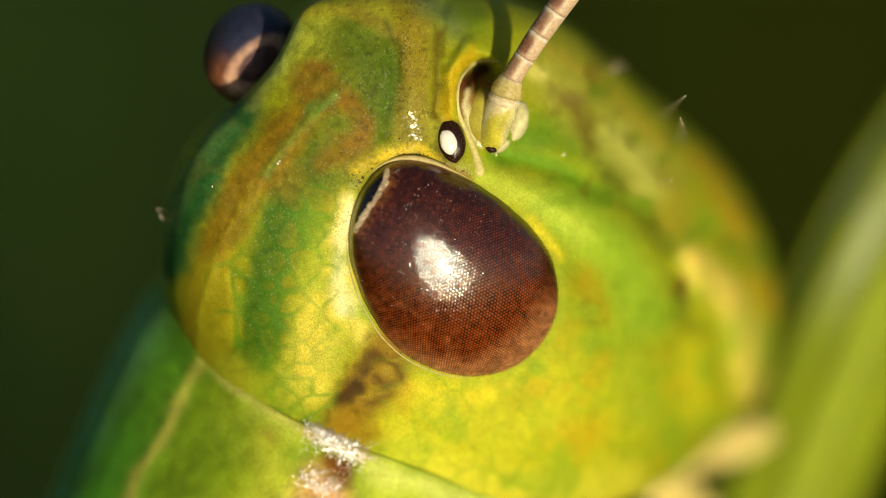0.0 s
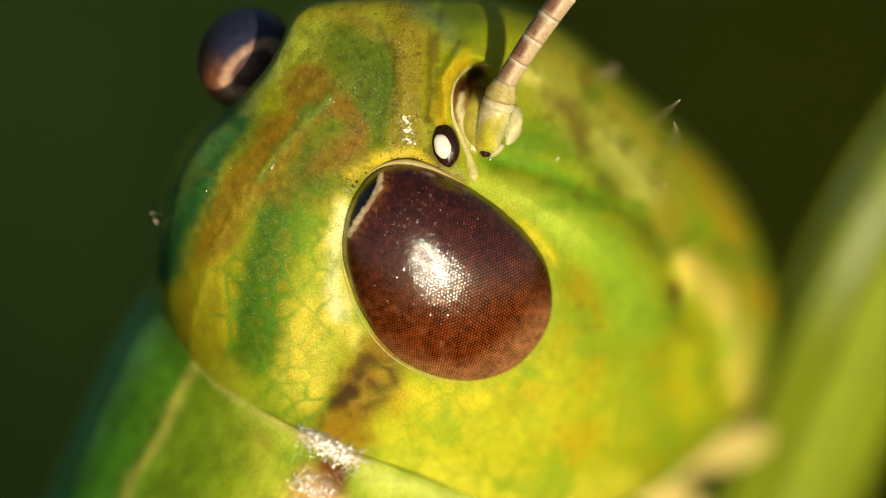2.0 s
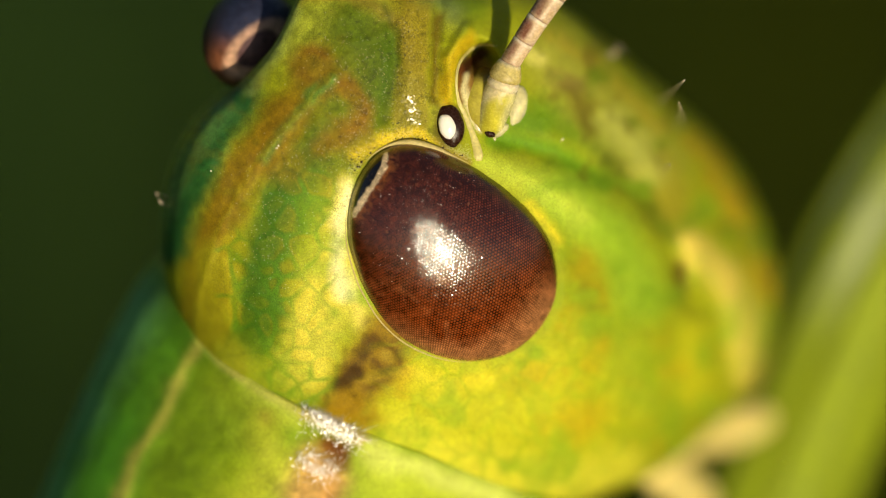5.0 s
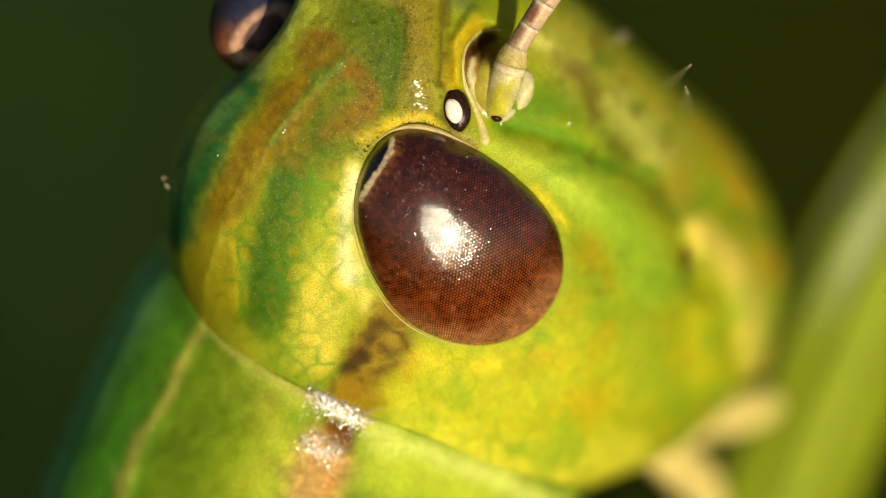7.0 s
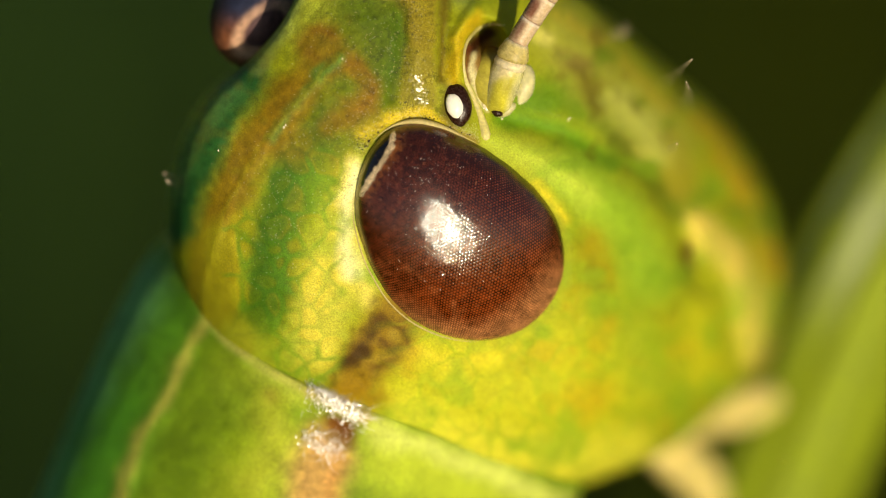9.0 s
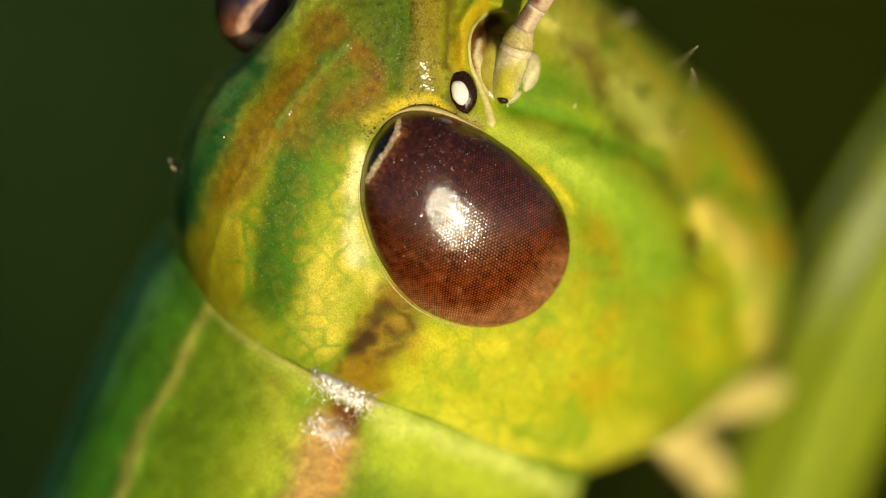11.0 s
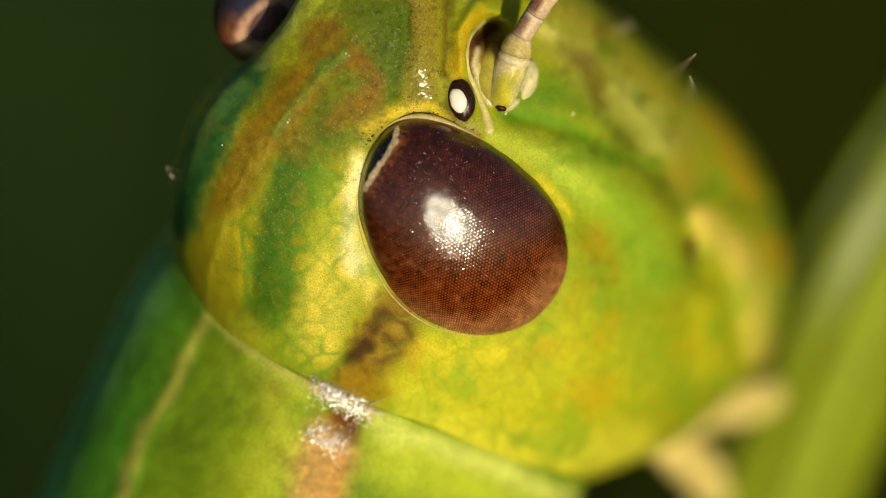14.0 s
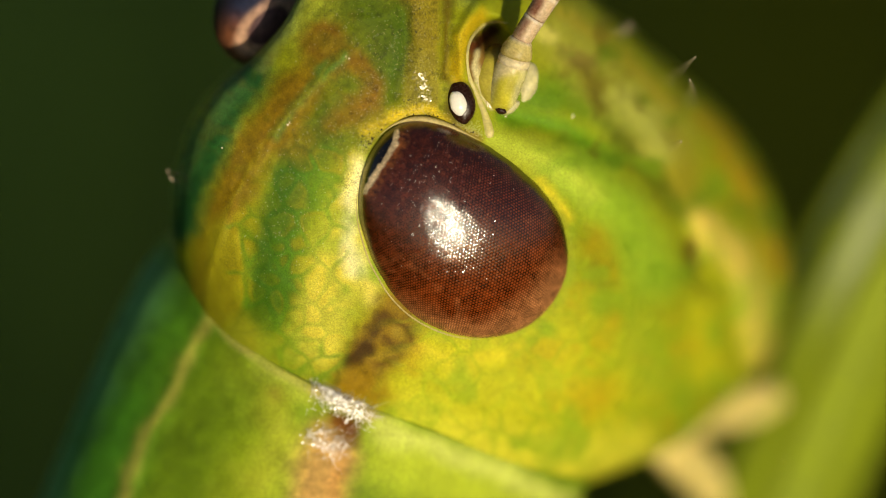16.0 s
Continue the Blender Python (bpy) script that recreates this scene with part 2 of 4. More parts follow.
rnd = random.Random(4)
verts, faces = [], []
tufts = [(rnd.gauss(0, 1.6), rnd.gauss(0.5, 1.6)) for i in range(420)]
for i in range(15000):
    tx, ty = rnd.choice(tufts)
    x, y = tx + rnd.gauss(0, 0.14), ty + rnd.gauss(0, 0.14)
    tall = rnd.uniform(0.05, 0.18)
    if math.hypot(x, y) < 0.02 or math.hypot(x, y + 0.1) < 0.05:
        continue
    turn, lean, wide = rnd.uniform(0, 6.28), rnd.uniform(0.1, 0.7), rnd.uniform(0.0012, 0.003)
    c, s = math.cos(turn), math.sin(turn)
    o = len(verts)
    for k in range(4):
        t = k / 3
        reach, up, half = lean * tall * t * t, tall * t * (1 - 0.25 * lean * t), wide * (1 - 0.85 * t)
        for sgn in (-1, 1):
            verts.append((x + c * reach - s * half * sgn, y + s * reach + c * half * sgn, up - 0.012))
        if k:
            a = o + 2 * k
            faces.append((a - 2, a - 1, a + 1, a))
tagged(part("meadow_grass", verts, faces, TURF), "dark green meadow grass far out of focus", "grass", kind="stuff")


# ---- the stalk beside the insect ----
def q_of(p, home):
    return Vector(p) - home


def plant_stalk():
    mid = glide([(1780, 100, 740), (1591, 385, 770), (1442, 720, 800), (1226, 1250, 860)], 40)
    axis = [Vector(FIELD @ Vector(p)) for p in place(*mid.T)]
    down = (axis[-1] - axis[-4]).normalized()
    foot, p, low = [], axis[-1].copy(), Vector((0, 0, -1))
    while p.z > -0.004:
        down = (down * 0.93 + low * 0.07).normalized()
        p = p + down * 0.006
        foot.append(p.copy())
    up = (axis[0] - axis[3]).normalized()
    top = [axis[0] + up * 0.004 * k + Vector((0.0001 * k * k, 0, 0)) for k in range(12, 0, -1)]
    line = top + axis + foot
    verts, faces, sides = [], [], 40
    for i, q in enumerate(line):
        t = (line[min(i + 1, len(line) - 1)] - line[max(i - 1, 0)]).normalized()
        a1 = t.cross(Vector((0, 1, 0))).normalized()
        a2 = t.cross(a1)
        for j in range(sides):
            a = 2 * math.pi * j / sides
            r = 0.00094 * (1 + 0.035 * math.cos(10 * a)) * (0.3 + 0.7 * min(1, i / 12))
            verts.append(q + r * (math.cos(a) * a1 + math.sin(a) * a2))
    verts += [line[0], line[-1]]
    n = len(line)
    stalk = new("plant_stalk")
    stalk.location = line[-1]
    tagged(stalk, "thick yellow-green ribbed plant stalk standing in the grass", "plant stalk")
    home = Vector(line[-1])
    for k in range(10):
        ring, wide = [], 0.00008
        for i in range(0, n, 2):
            t = (line[min(i + 1, n - 1)] - line[max(i - 1, 0)]).normalized()
            a1 = t.cross(Vector((0, 1, 0))).normalized()
            a2 = t.cross(a1)
            a = 2 * math.pi * k / 10
            out = math.cos(a) * a1 + math.sin(a) * a2
            side = out.cross(t)
            r = 0.00096 * (0.3 + 0.7 * min(1, i / 12))
            swell = wide * (1 + 0.5 * noise.noise((k, 0, i * 0.3)))
            for j in range(6):
                b = math.pi * j / 3
                ring.append(q_of(line[i] + out * r + side * swell * 1.6 * math.cos(b) + out * swell * 0.6 * math.sin(b), home))
        tone = np.repeat([srgb("7c8a08") * (1 + 0.35 * noise.noise((k, 3, i * 0.3))) for i in range(0, n, 2)], 6, 0)
        part("rib", ring, lattice(len(ring) // 6, 6), STALK, stalk, "", np.clip(tone, 0, 1), np.zeros(len(tone)))
    faces = lattice(n, sides, True, n * sides, n * sides + 1)
    # pale sheen painted into the stalk's colour on its upper left side
    sheen = [(FIELD.to_3x3() @ Vector(way).normalized(), row, reach) for way, row, reach in (((-0.8, -0.6, 0.1), 24, 6.0), ((-0.5, -0.85, 0.1), 27, 4.0))]
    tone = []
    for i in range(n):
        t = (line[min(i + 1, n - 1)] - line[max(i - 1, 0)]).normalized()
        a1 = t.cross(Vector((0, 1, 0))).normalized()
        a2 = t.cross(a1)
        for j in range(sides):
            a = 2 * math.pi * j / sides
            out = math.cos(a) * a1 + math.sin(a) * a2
            pale = sum(math.exp(-((i - row) / reach) ** 2 - ((1 - out.dot(way)) / 0.08) ** 2) for way, row, reach in sheen)
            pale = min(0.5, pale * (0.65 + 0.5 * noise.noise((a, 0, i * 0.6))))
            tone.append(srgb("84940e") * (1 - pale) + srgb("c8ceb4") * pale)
    tone += [tone[0], tone[-1]]
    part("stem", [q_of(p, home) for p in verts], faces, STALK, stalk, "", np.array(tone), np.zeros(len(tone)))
    return stalk


stalk = plant_stalk()

# ---- the grasshopper ----
insect = tagged(new("grasshopper"), "green and yellow grasshopper with brown compound eyes beside a stalk", "grasshopper")

HEAD_MID = (840.0, 385.0)
HEAD_EDGE = [(550, -68), (655, -82), (770, -88), (890, -80), (992, -42), (1070, 20), (1138, 80), (1214, 148), (1292, 222), (1350, 318),
             (1382, 416), (1392, 520), (1374, 610), (1330, 675), (1280, 715), (1206, 784), (1106, 826), (965, 872), (760, 860), (570, 800),
             (430, 690), (350, 570), (313, 470), (305, 390), (314, 300), (332, 228), (372, 162), (450, 105), (508, 40), (534, -12)]
head_radius = ring_radius(HEAD_EDGE, HEAD_MID, 6)
EYE_MID = (815.0, 410.0)
EYE_EDGE = [(633, 365), (636, 327), (645, 289), (660, 258), (683, 231), (706, 216), (745, 208), (785, 218), (812, 231), (835, 245), (881, 271), (929, 308), (964, 344), (990, 383),
            (1004, 430), (1002, 485), (980, 532), (935, 576), (880, 595), (825, 597), (770, 582), (712, 545), (671, 490), (645, 430)]
eye_radius = ring_radius(EYE_EDGE, EYE_MID, 7)
CREST = [(365, 560), (368, 480), (415, 350), (500, 215), (560, 150), (610, 95)]
FURROW = [(905, 205), (1000, 235), (1100, 275), (1175, 330), (1225, 420)]


def eye_gap(u, v):
    """Steps outside the near eye's outline."""
    return np.hypot(u - EYE_MID[0], v - EYE_MID[1]) - eye_radius(np.arctan2(v - EYE_MID[1], u - EYE_MID[0]))


def relief(u, v):
    """Ridges, furrows and swellings of the head, towards the lens."""
    g = eye_gap(u, v)
    h = 4 * np.exp(-((g - 16) / 16.0) ** 2)
    h += 13 * np.exp(-(away(u, v, [(760, -80), (748, 60), (745, 170)]) / 24) ** 2)
    h -= 7 * np.exp(-(away(u, v, [(712, 0), (722, 90), (700, 170)]) / 12) ** 2)
    h -= 9 * np.exp(-(away(u, v, [(800, -60), (792, 60), (790, 130)]) / 10) ** 2)
    h += 16 * np.exp(-(away(u, v, [(845, 10), (815, 60), (818, 130)]) / 12) ** 2)
    h -= 60 * np.exp(-(away(u, v, [(866, 58), (876, 72)]) / 25) ** 4)
    h += 3 * np.exp(-(away(u, v, CREST) / 9) ** 2)
    h -= 20 * np.exp(-(away(u, v, FURROW) / 24) ** 2)
    h += 16 * np.exp(-(away(u, v, [(930, 280), (1030, 310), (1120, 370)]) / 38) ** 2) * sm(5, 50, g)
    h -= 30 * np.exp(-(away(u, v, [(1215, 420), (1222, 480), (1290, 520), (1305, 640)]) / 20) ** 2)
    h += 26 * np.exp(-(away(u, v, [(1240, 400), (1300, 450), (1335, 530), (1340, 620)]) / 32) ** 2)
    h += 5 * cloud(u, v, 90, 3) + 2.0 * cloud(u, v, 22, 5)
    return h


def bulge(u, v, rho):
    """Depth of the smooth skull; rho runs from 0 at its middle to 1 at its edge."""
    turn = np.arctan2(v - HEAD_MID[1], u - HEAD_MID[0])
    crown = np.exp(-(((turn + 2.2 + np.pi) % (2 * np.pi) - np.pi) / 0.85) ** 2) * sm(0.25, 0.6, rho)
    w = 86 - 520 * np.clip(1 - rho ** 2, 0, 1) ** (0.27 - 0.25 * crown)
    w = w - 28 * np.exp(-((u - 610) ** 2 + (v - 690) ** 2) / 190.0 ** 2)
    return w + 0.24 * (u - HEAD_MID[0]) + 0.08 * (v - HEAD_MID[1]) + 340 * sm(140, 600, u - HEAD_MID[0]) + 50 * np.exp(-(away(u, v, [(550, -68), (508, 40), (455, 105)]) / 95) ** 2)


def skull(u, v, rough=True):
    u, v = np.asarray(u, float), np.asarray(v, float)
    rho = np.hypot(u - HEAD_MID[0], v - HEAD_MID[1]) / head_radius(np.arctan2(v - HEAD_MID[1], u - HEAD_MID[0]))
    return bulge(u, v, np.clip(rho, 0, 0.995)) - (relief(u, v) if rough else 0)


def stain(col, u, v, layers):
    """Pigments laid one over another: colour, line, half width, softness, strength."""
    for code, line, half, soft, strength in layers:
        m = strength * sm(half + soft, half - soft, away(u, v, line))
        col += m[:, None] * (srgb(code) - col)
    return col


def cells(u, v, count, box, seed):
    """Distance to the borders between rounded cells."""
    r = np.random.RandomState(seed)
    pts = np.c_[r.uniform(box[0], box[2], count), r.uniform(box[1], box[3], count)]
    d = np.full((2, len(u)), 1e9)
    for p in pts:
        q = np.hypot(u - p[0], v - p[1])
        d[1] = np.minimum(d[1], np.maximum(d[0], q))
        d[0] = np.minimum(d[0], q)
    return d[1] - d[0]


def head_pigment(u0, v0):
    u = u0 + 9 * cloud(u0, v0, 70, 11) + 5 * cloud(u0, v0, 18, 21)
    v = v0 + 9 * cloud(u0, v0, 70, 15) + 5 * cloud(u0, v0, 18, 25)
    col = np.tile(srgb("9aa01c"), (len(u), 1))
    col = stain(col, u, v, [
        # crown
        ("667010", [(560, -40), (640, 60), (600, 200)], 100, 60, 0.95),
        ("98a038", [(535, 40), (560, -30), (680, -40)], 40, 40, 0.8),
        ("3c6410", [(560, 225), (515, 330), (490, 450), (472, 560)], 42, 24, 0.95),
        ("7e680c", [(520, 170), (430, 290), (388, 410), (375, 540)], 40, 24, 1.0),
        ("8f7010", [(560, 120), (500, 220)], 34, 24, 0.7),
        ("7c6614", [(574, 72)], 40, 20, 0.9),
        ("665a12", [(576, 66)], 12, 12, 0.6),
        ("6c4e0e", [(552, 88), (570, 102), (598, 98)], 6, 9, 0.5),
    ])
    col = stain(col, u, v, [
        ("80640a", [(625, 105), (665, 140), (655, 180), (590, 220)], 24, 18, 0.9),
        ("667a14", [(625, 150)], 14, 14, 0.6),
        ("84680f", [(540, 260), (500, 250)], 30, 22, 0.6),
        ("2c6032", [(322, 400), (345, 310), (405, 195), (450, 130)], 30, 22, 1.0),
        # lit rim painted along the left contour, which turns from the sun
        ("5c8650", [(425, 150), (345, 240), (312, 340)], 16, 14, 0.75),
        ("4c7c38", [(614, 98), (570, 135), (515, 200), (490, 240)], 9, 10, 0.65),
        ("4c7c38", [(606, 104), (580, 128)], 13, 9, 0.6),
        ("9c9426", CREST, 3, 6, 0.5),
    ])
    # yellow field behind the eye
    col = stain(col, u, v, [
        ("dace58", [(656, 320), (618, 400), (576, 530), (550, 625)], 44, 26, 0.95),
        ("a8aa30", [(425, 590), (500, 640), (548, 672)], 24, 26, 0.8),
        ("9a961c", [(392, 420), (380, 560)], 32, 24, 0.8),
        ("a8a01e", [(432, 390), (430, 510)], 13, 14, 0.7),
        ("ecdc78", [(640, 300), (622, 380), (626, 450), (656, 525)], 14, 18, 0.85),
        ("fbf4d8", [(642, 296), (622, 350), (618, 420), (630, 478)], 12, 15, 0.9),
    ])
    # ridge and forehead
    col = stain(col, u, v, [
        ("908228", [(762, -80), (752, 60), (748, 120)], 27, 8, 0.95),
        ("8a8032", [(748, 120), (745, 190)], 33, 10, 0.9),
        ("4a6008", [(640, -5), (685, 50), (690, 110)], 36, 28, 0.8),
        ("40600a", [(706, -10), (710, 100), (690, 175)], 10, 14, 0.7),
        ("a09a30", [(556, -48), (640, -56), (720, -64)], 13, 13, 0.9),
        ("80742a", [(742, 60), (728, 2), (692, -26), (646, -42)], 12, 12, 0.85),
        ("5f7818", [(790, -75), (850, -35)], 36, 28, 0.85),
        ("6a7a62", [(762, -66), (795, -46), (822, -14)], 16, 22, 0.6),
        ("867820", [(720, -60), (735, 10), (748, 60)], 16, 14, 0.7),
        ("c0a81c", [(700, 205), (650, 235)], 12, 16, 0.9),
    ])
    col = stain(col, u, v, [
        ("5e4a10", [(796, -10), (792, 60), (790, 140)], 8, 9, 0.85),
        ("c8aa1c", [(848, 28), (820, 62), (811, 110), (812, 150)], 12, 11, 0.9),
        ("d2b81c", [(700, 203), (760, 192), (790, 210)], 8, 10, 0.85),
        ("9c8448", [(864, 90), (880, 150)], 30, 12, 0.9),
        ("8c6434", [(858, 75), (850, 110)], 16, 10, 0.8),
        # shade at the top of the socket's hollow, painted dark brown
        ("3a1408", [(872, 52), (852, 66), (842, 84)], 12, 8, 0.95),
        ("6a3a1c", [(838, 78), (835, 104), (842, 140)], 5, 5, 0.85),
        ("d2c8b4", [(848, 92), (845, 114), (850, 142), (861, 168), (872, 190)], 5, 5, 0.95),
        ("8c7434", [(800, 225), (850, 245)], 8, 8, 0.8),
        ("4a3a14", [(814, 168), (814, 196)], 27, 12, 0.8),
    ])
    # cheek
    col = stain(col, u, v, [
        ("bebe24", [(900, 690), (760, 690), (1050, 660)], 110, 80, 0.9),
        ("dad648", [(720, 750), (860, 800), (1000, 825), (1120, 800)], 40, 40, 0.9),
        ("e6d440", [(700, 590), (800, 640), (920, 620)], 12, 24, 0.6),
        ("96b836", [(1020, 300), (1110, 380), (1150, 480)], 46, 36, 0.9),
        ("98b030", [(1110, 560), (1150, 660)], 40, 50, 0.6),
        ("5c8410", [(945, 175), (1010, 165), (1100, 210)], 36, 34, 0.9),
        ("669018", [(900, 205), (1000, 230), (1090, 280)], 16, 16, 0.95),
    ])
    col = stain(col, u, v, [
        ("bccc50", [(890, 246), (975, 285), (1050, 340)], 18, 24, 0.85),
        ("e0cc28", [(962, 322), (988, 352), (1004, 385)], 8, 12, 0.8),
        ("a8920f", [(1050, 430), (1065, 490)], 26, 18, 0.6),
        ("8c7410", [(1062, 500), (1050, 470)], 10, 14, 0.6),
        ("b8960f", [(1080, 560), (1060, 600)], 20, 16, 0.45),
        ("bd940f", [(1070, 690), (1040, 720)], 26, 24, 0.4),
        ("bb9c10", [(930, 640), (980, 620)], 26, 16, 0.35),
    ])
    # face
    col = stain(col, u, v, [
        ("a4a446", [(1000, 60), (1080, 150), (1180, 240)], 52, 40, 0.9),
        ("b8a43a", [(990, 20), (1100, 90), (1190, 190)], 10, 14, 0.6),
        ("d8d080", [(958, 58), (976, 70)], 12, 13, 0.8),
        ("5c440f", [(1028, 118), (1052, 148), (1064, 190)], 13, 18, 0.7),
        ("464a10", [(1090, 240), (1150, 285), (1200, 340)], 16, 24, 0.75),
        ("a09630", [(1190, 260), (1215, 350)], 34, 26, 0.75),
        ("c8cc74", [(1105, 175), (1150, 225), (1172, 262)], 22, 26, 0.7),
    ])
    col = stain(col, u, v, [
        ("8e7c48", [(1000, 98), (1042, 112)], 13, 14, 0.6),
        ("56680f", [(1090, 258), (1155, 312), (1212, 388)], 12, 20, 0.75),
        ("b48a24", [(1250, 205), (1325, 310)], 14, 18, 0.6),
        ("e4cc70", [(1245, 400), (1305, 455), (1340, 540), (1345, 620)], 26, 20, 0.95),
        ("c09a24", [(1280, 280), (1345, 390), (1378, 480)], 14, 14, 0.8),
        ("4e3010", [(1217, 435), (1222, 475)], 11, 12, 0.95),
        ("c2c024", [(1250, 560), (1250, 650)], 36, 24, 0.8),
    ])
    # dark bar below the eye
    col = stain(col, u, v, [
        ("8a6c10", [(708, 552), (640, 662)], 46, 22, 0.95),
        ("4a3004", [(660, 590), (676, 564)], 15, 12, 0.85),
        ("3a2204", [(622, 640), (650, 622)], 16, 12, 0.9),
        ("54390a", [(688, 570), (722, 578), (728, 602), (702, 616), (684, 606)], 7, 8, 0.8),
        ("a08a38", [(704, 588)], 9, 8, 0.7),
        ("a48634", [(650, 642), (706, 628)], 3, 5, 0.6),
        ("5a3e06", [(672, 652), (712, 632)], 9, 10, 0.65),
        ("b09018", [(736, 615), (726, 650)], 14, 14, 0.6),
        ("98780e", [(608, 690), (668, 702)], 24, 20, 0.85),
    ])
    bar = sm(62, 25, away(u, v, [(700, 545), (630, 665)]))
    col += (bar * 0.4 * sm(0.05, 0.5, cloud(u0, v0, 17, 37)))[:, None] * (srgb("4a3408") - col)
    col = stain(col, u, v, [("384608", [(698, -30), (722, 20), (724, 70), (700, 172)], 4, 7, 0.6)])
    # pale sky-lit edge of the crown, painted along its contour
    col = stain(col, u, v, [("a4b470", [(548, -30), (512, 50), (462, 115)], 6, 14, 0.7)])
    # rounded yellow cells behind the eye, parted by green lines
    field = sm(85, 40, away(u, v, [(595, 330), (560, 450), (545, 560), (545, 640)])) + sm(40, 15, away(u, v, [(430, 400), (425, 520)]))
    border = cells(u0 + 7 * cloud(u0, v0, 45, 11), v0 + 7 * cloud(u0, v0, 45, 15), 72, (390, 200, 680, 690), 3)
    band = sm(75, 30, away(u, v, [(570, 230), (505, 340), (470, 480), (430, 560)]))
    col += (band * 0.12 * sm(5, 13, border))[:, None] * (srgb("8c941c") - col)
    col += (band * 0.2 * sm(9, 1, border))[:, None] * (srgb("2f6414") - col)
    inner = np.exp(-((border - 15) / 4.0) ** 2) * np.clip(field, 0, 1) * sm(5, 40, eye_gap(u, v))
    col += inner[:, None] * 0.22 * (srgb("b8a01c") - col)
    lines = sm(13, 1.5, border + 4 * cloud(u0, v0, 12, 35)) * np.clip(field, 0, 1) * sm(8, 45, eye_gap(u, v)) * (0.8 + 0.5 * cloud(u0, v0, 60, 31))
    col += np.clip(lines, 0, 1)[:, None] * 0.75 * (srgb("5c8a1c") - col)
    # blotches on the cheek
    spots = sm(0.25, 0.6, cloud(u0, v0, 42, 41)) * sm(900, 980, u0) * sm(420, 520, v0)
    col += spots[:, None] * 0.3 * (srgb("c0a01c") - col)
    spots = sm(-0.1, 0.8, cloud(u0, v0, 50, 51)) * sm(620, 800, u0 + 0.4 * v0) * sm(230, 290, v0) * (1 - bar)
    col += spots[:, None] * 0.65 * (srgb("7fa326") - col)
    frons = sm(960, 1010, u0) * sm(330, 250, v0 - 0.35 * (u0 - 1000))
    col += (sm(0.15, 0.6, cloud(u0, v0, 46, 57)) * 0.5 * frons)[:, None] * (srgb("665414") - col)
    col += (sm(0.2, 0.6, cloud(u0, v0, 40, 59)) * 0.75 * frons)[:, None] * (srgb("6f8a1c") - col)
    # ochre rings on the crown
    for mu, mv, size, code, much in ((572, 77, 31, "80580e", 0.6), (632, 147, 36, "80580e", 0.5)):
        ring = np.exp(-((np.hypot(u - mu, (v - mv) * 0.9) - size) / 8.0) ** 2) * sm(-0.6, 0.3, cloud(u0, v0, 40, 77) + (u - mu) / 80)
        col += (much * ring)[:, None] * (srgb(code) - col)
    # fine mottling
    fleck = cloud(u0, v0, 22, 45)
    col += (sm(0.1, 0.7, fleck) * 0.22 * sm(660, 560, u0) * sm(380, 280, v0 - 0.6 * np.clip(520 - u0, 0, 120)))[:, None] * (srgb("64700f") - col)
    col += (sm(0.1, 0.7, -fleck) * 0.2 * sm(700, 600, u0) * sm(330, 250, v0))[:, None] * (srgb("7a5a10") - col)
    col *= 1 + (0.06 + 0.2 * sm(760, 640, u0) * sm(330, 250, v0 - 0.5 * np.clip(520 - u0, 0, 200)))[:, None] * cloud(u0, v0, 9, 47)[:, None]
    rings = sm(9, 2, cells(u, v, 90, (720, 420, 1260, 820), 12)) * sm(620, 800, u0) * sm(430, 560, v0) * (0.5 + 0.5 * cloud(u0, v0, 70, 33))
    col += np.clip(rings, 0, 1)[:, None] * 0.6 * (srgb("8aa81e") - col)
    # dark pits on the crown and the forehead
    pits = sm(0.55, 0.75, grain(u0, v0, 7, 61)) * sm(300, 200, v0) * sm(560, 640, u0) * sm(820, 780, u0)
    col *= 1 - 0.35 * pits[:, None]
    pore = 0.7 * sm(44, 20, away(u, v, [(745, -80), (748, 60), (745, 190)])) + 0.7 * sm(40, 8, away(u, v, [(720, 205), (660, 250), (625, 330)]))
    pore = pore + 0.3 * sm(120, 40, away(u, v, [(600, -40), (640, 80), (600, 200)])) + 0.4 * sm(40, 10, away(u, v, [(810, 20), (800, 120), (800, 215)]))
    pore = np.clip(pore, 0, 0.85) * sm(-0.5, 0.4, cloud(u0, v0, 26, 63))
    return np.c_[np.clip(col * (1, 1, 0.62), 0.002, 1), pore]


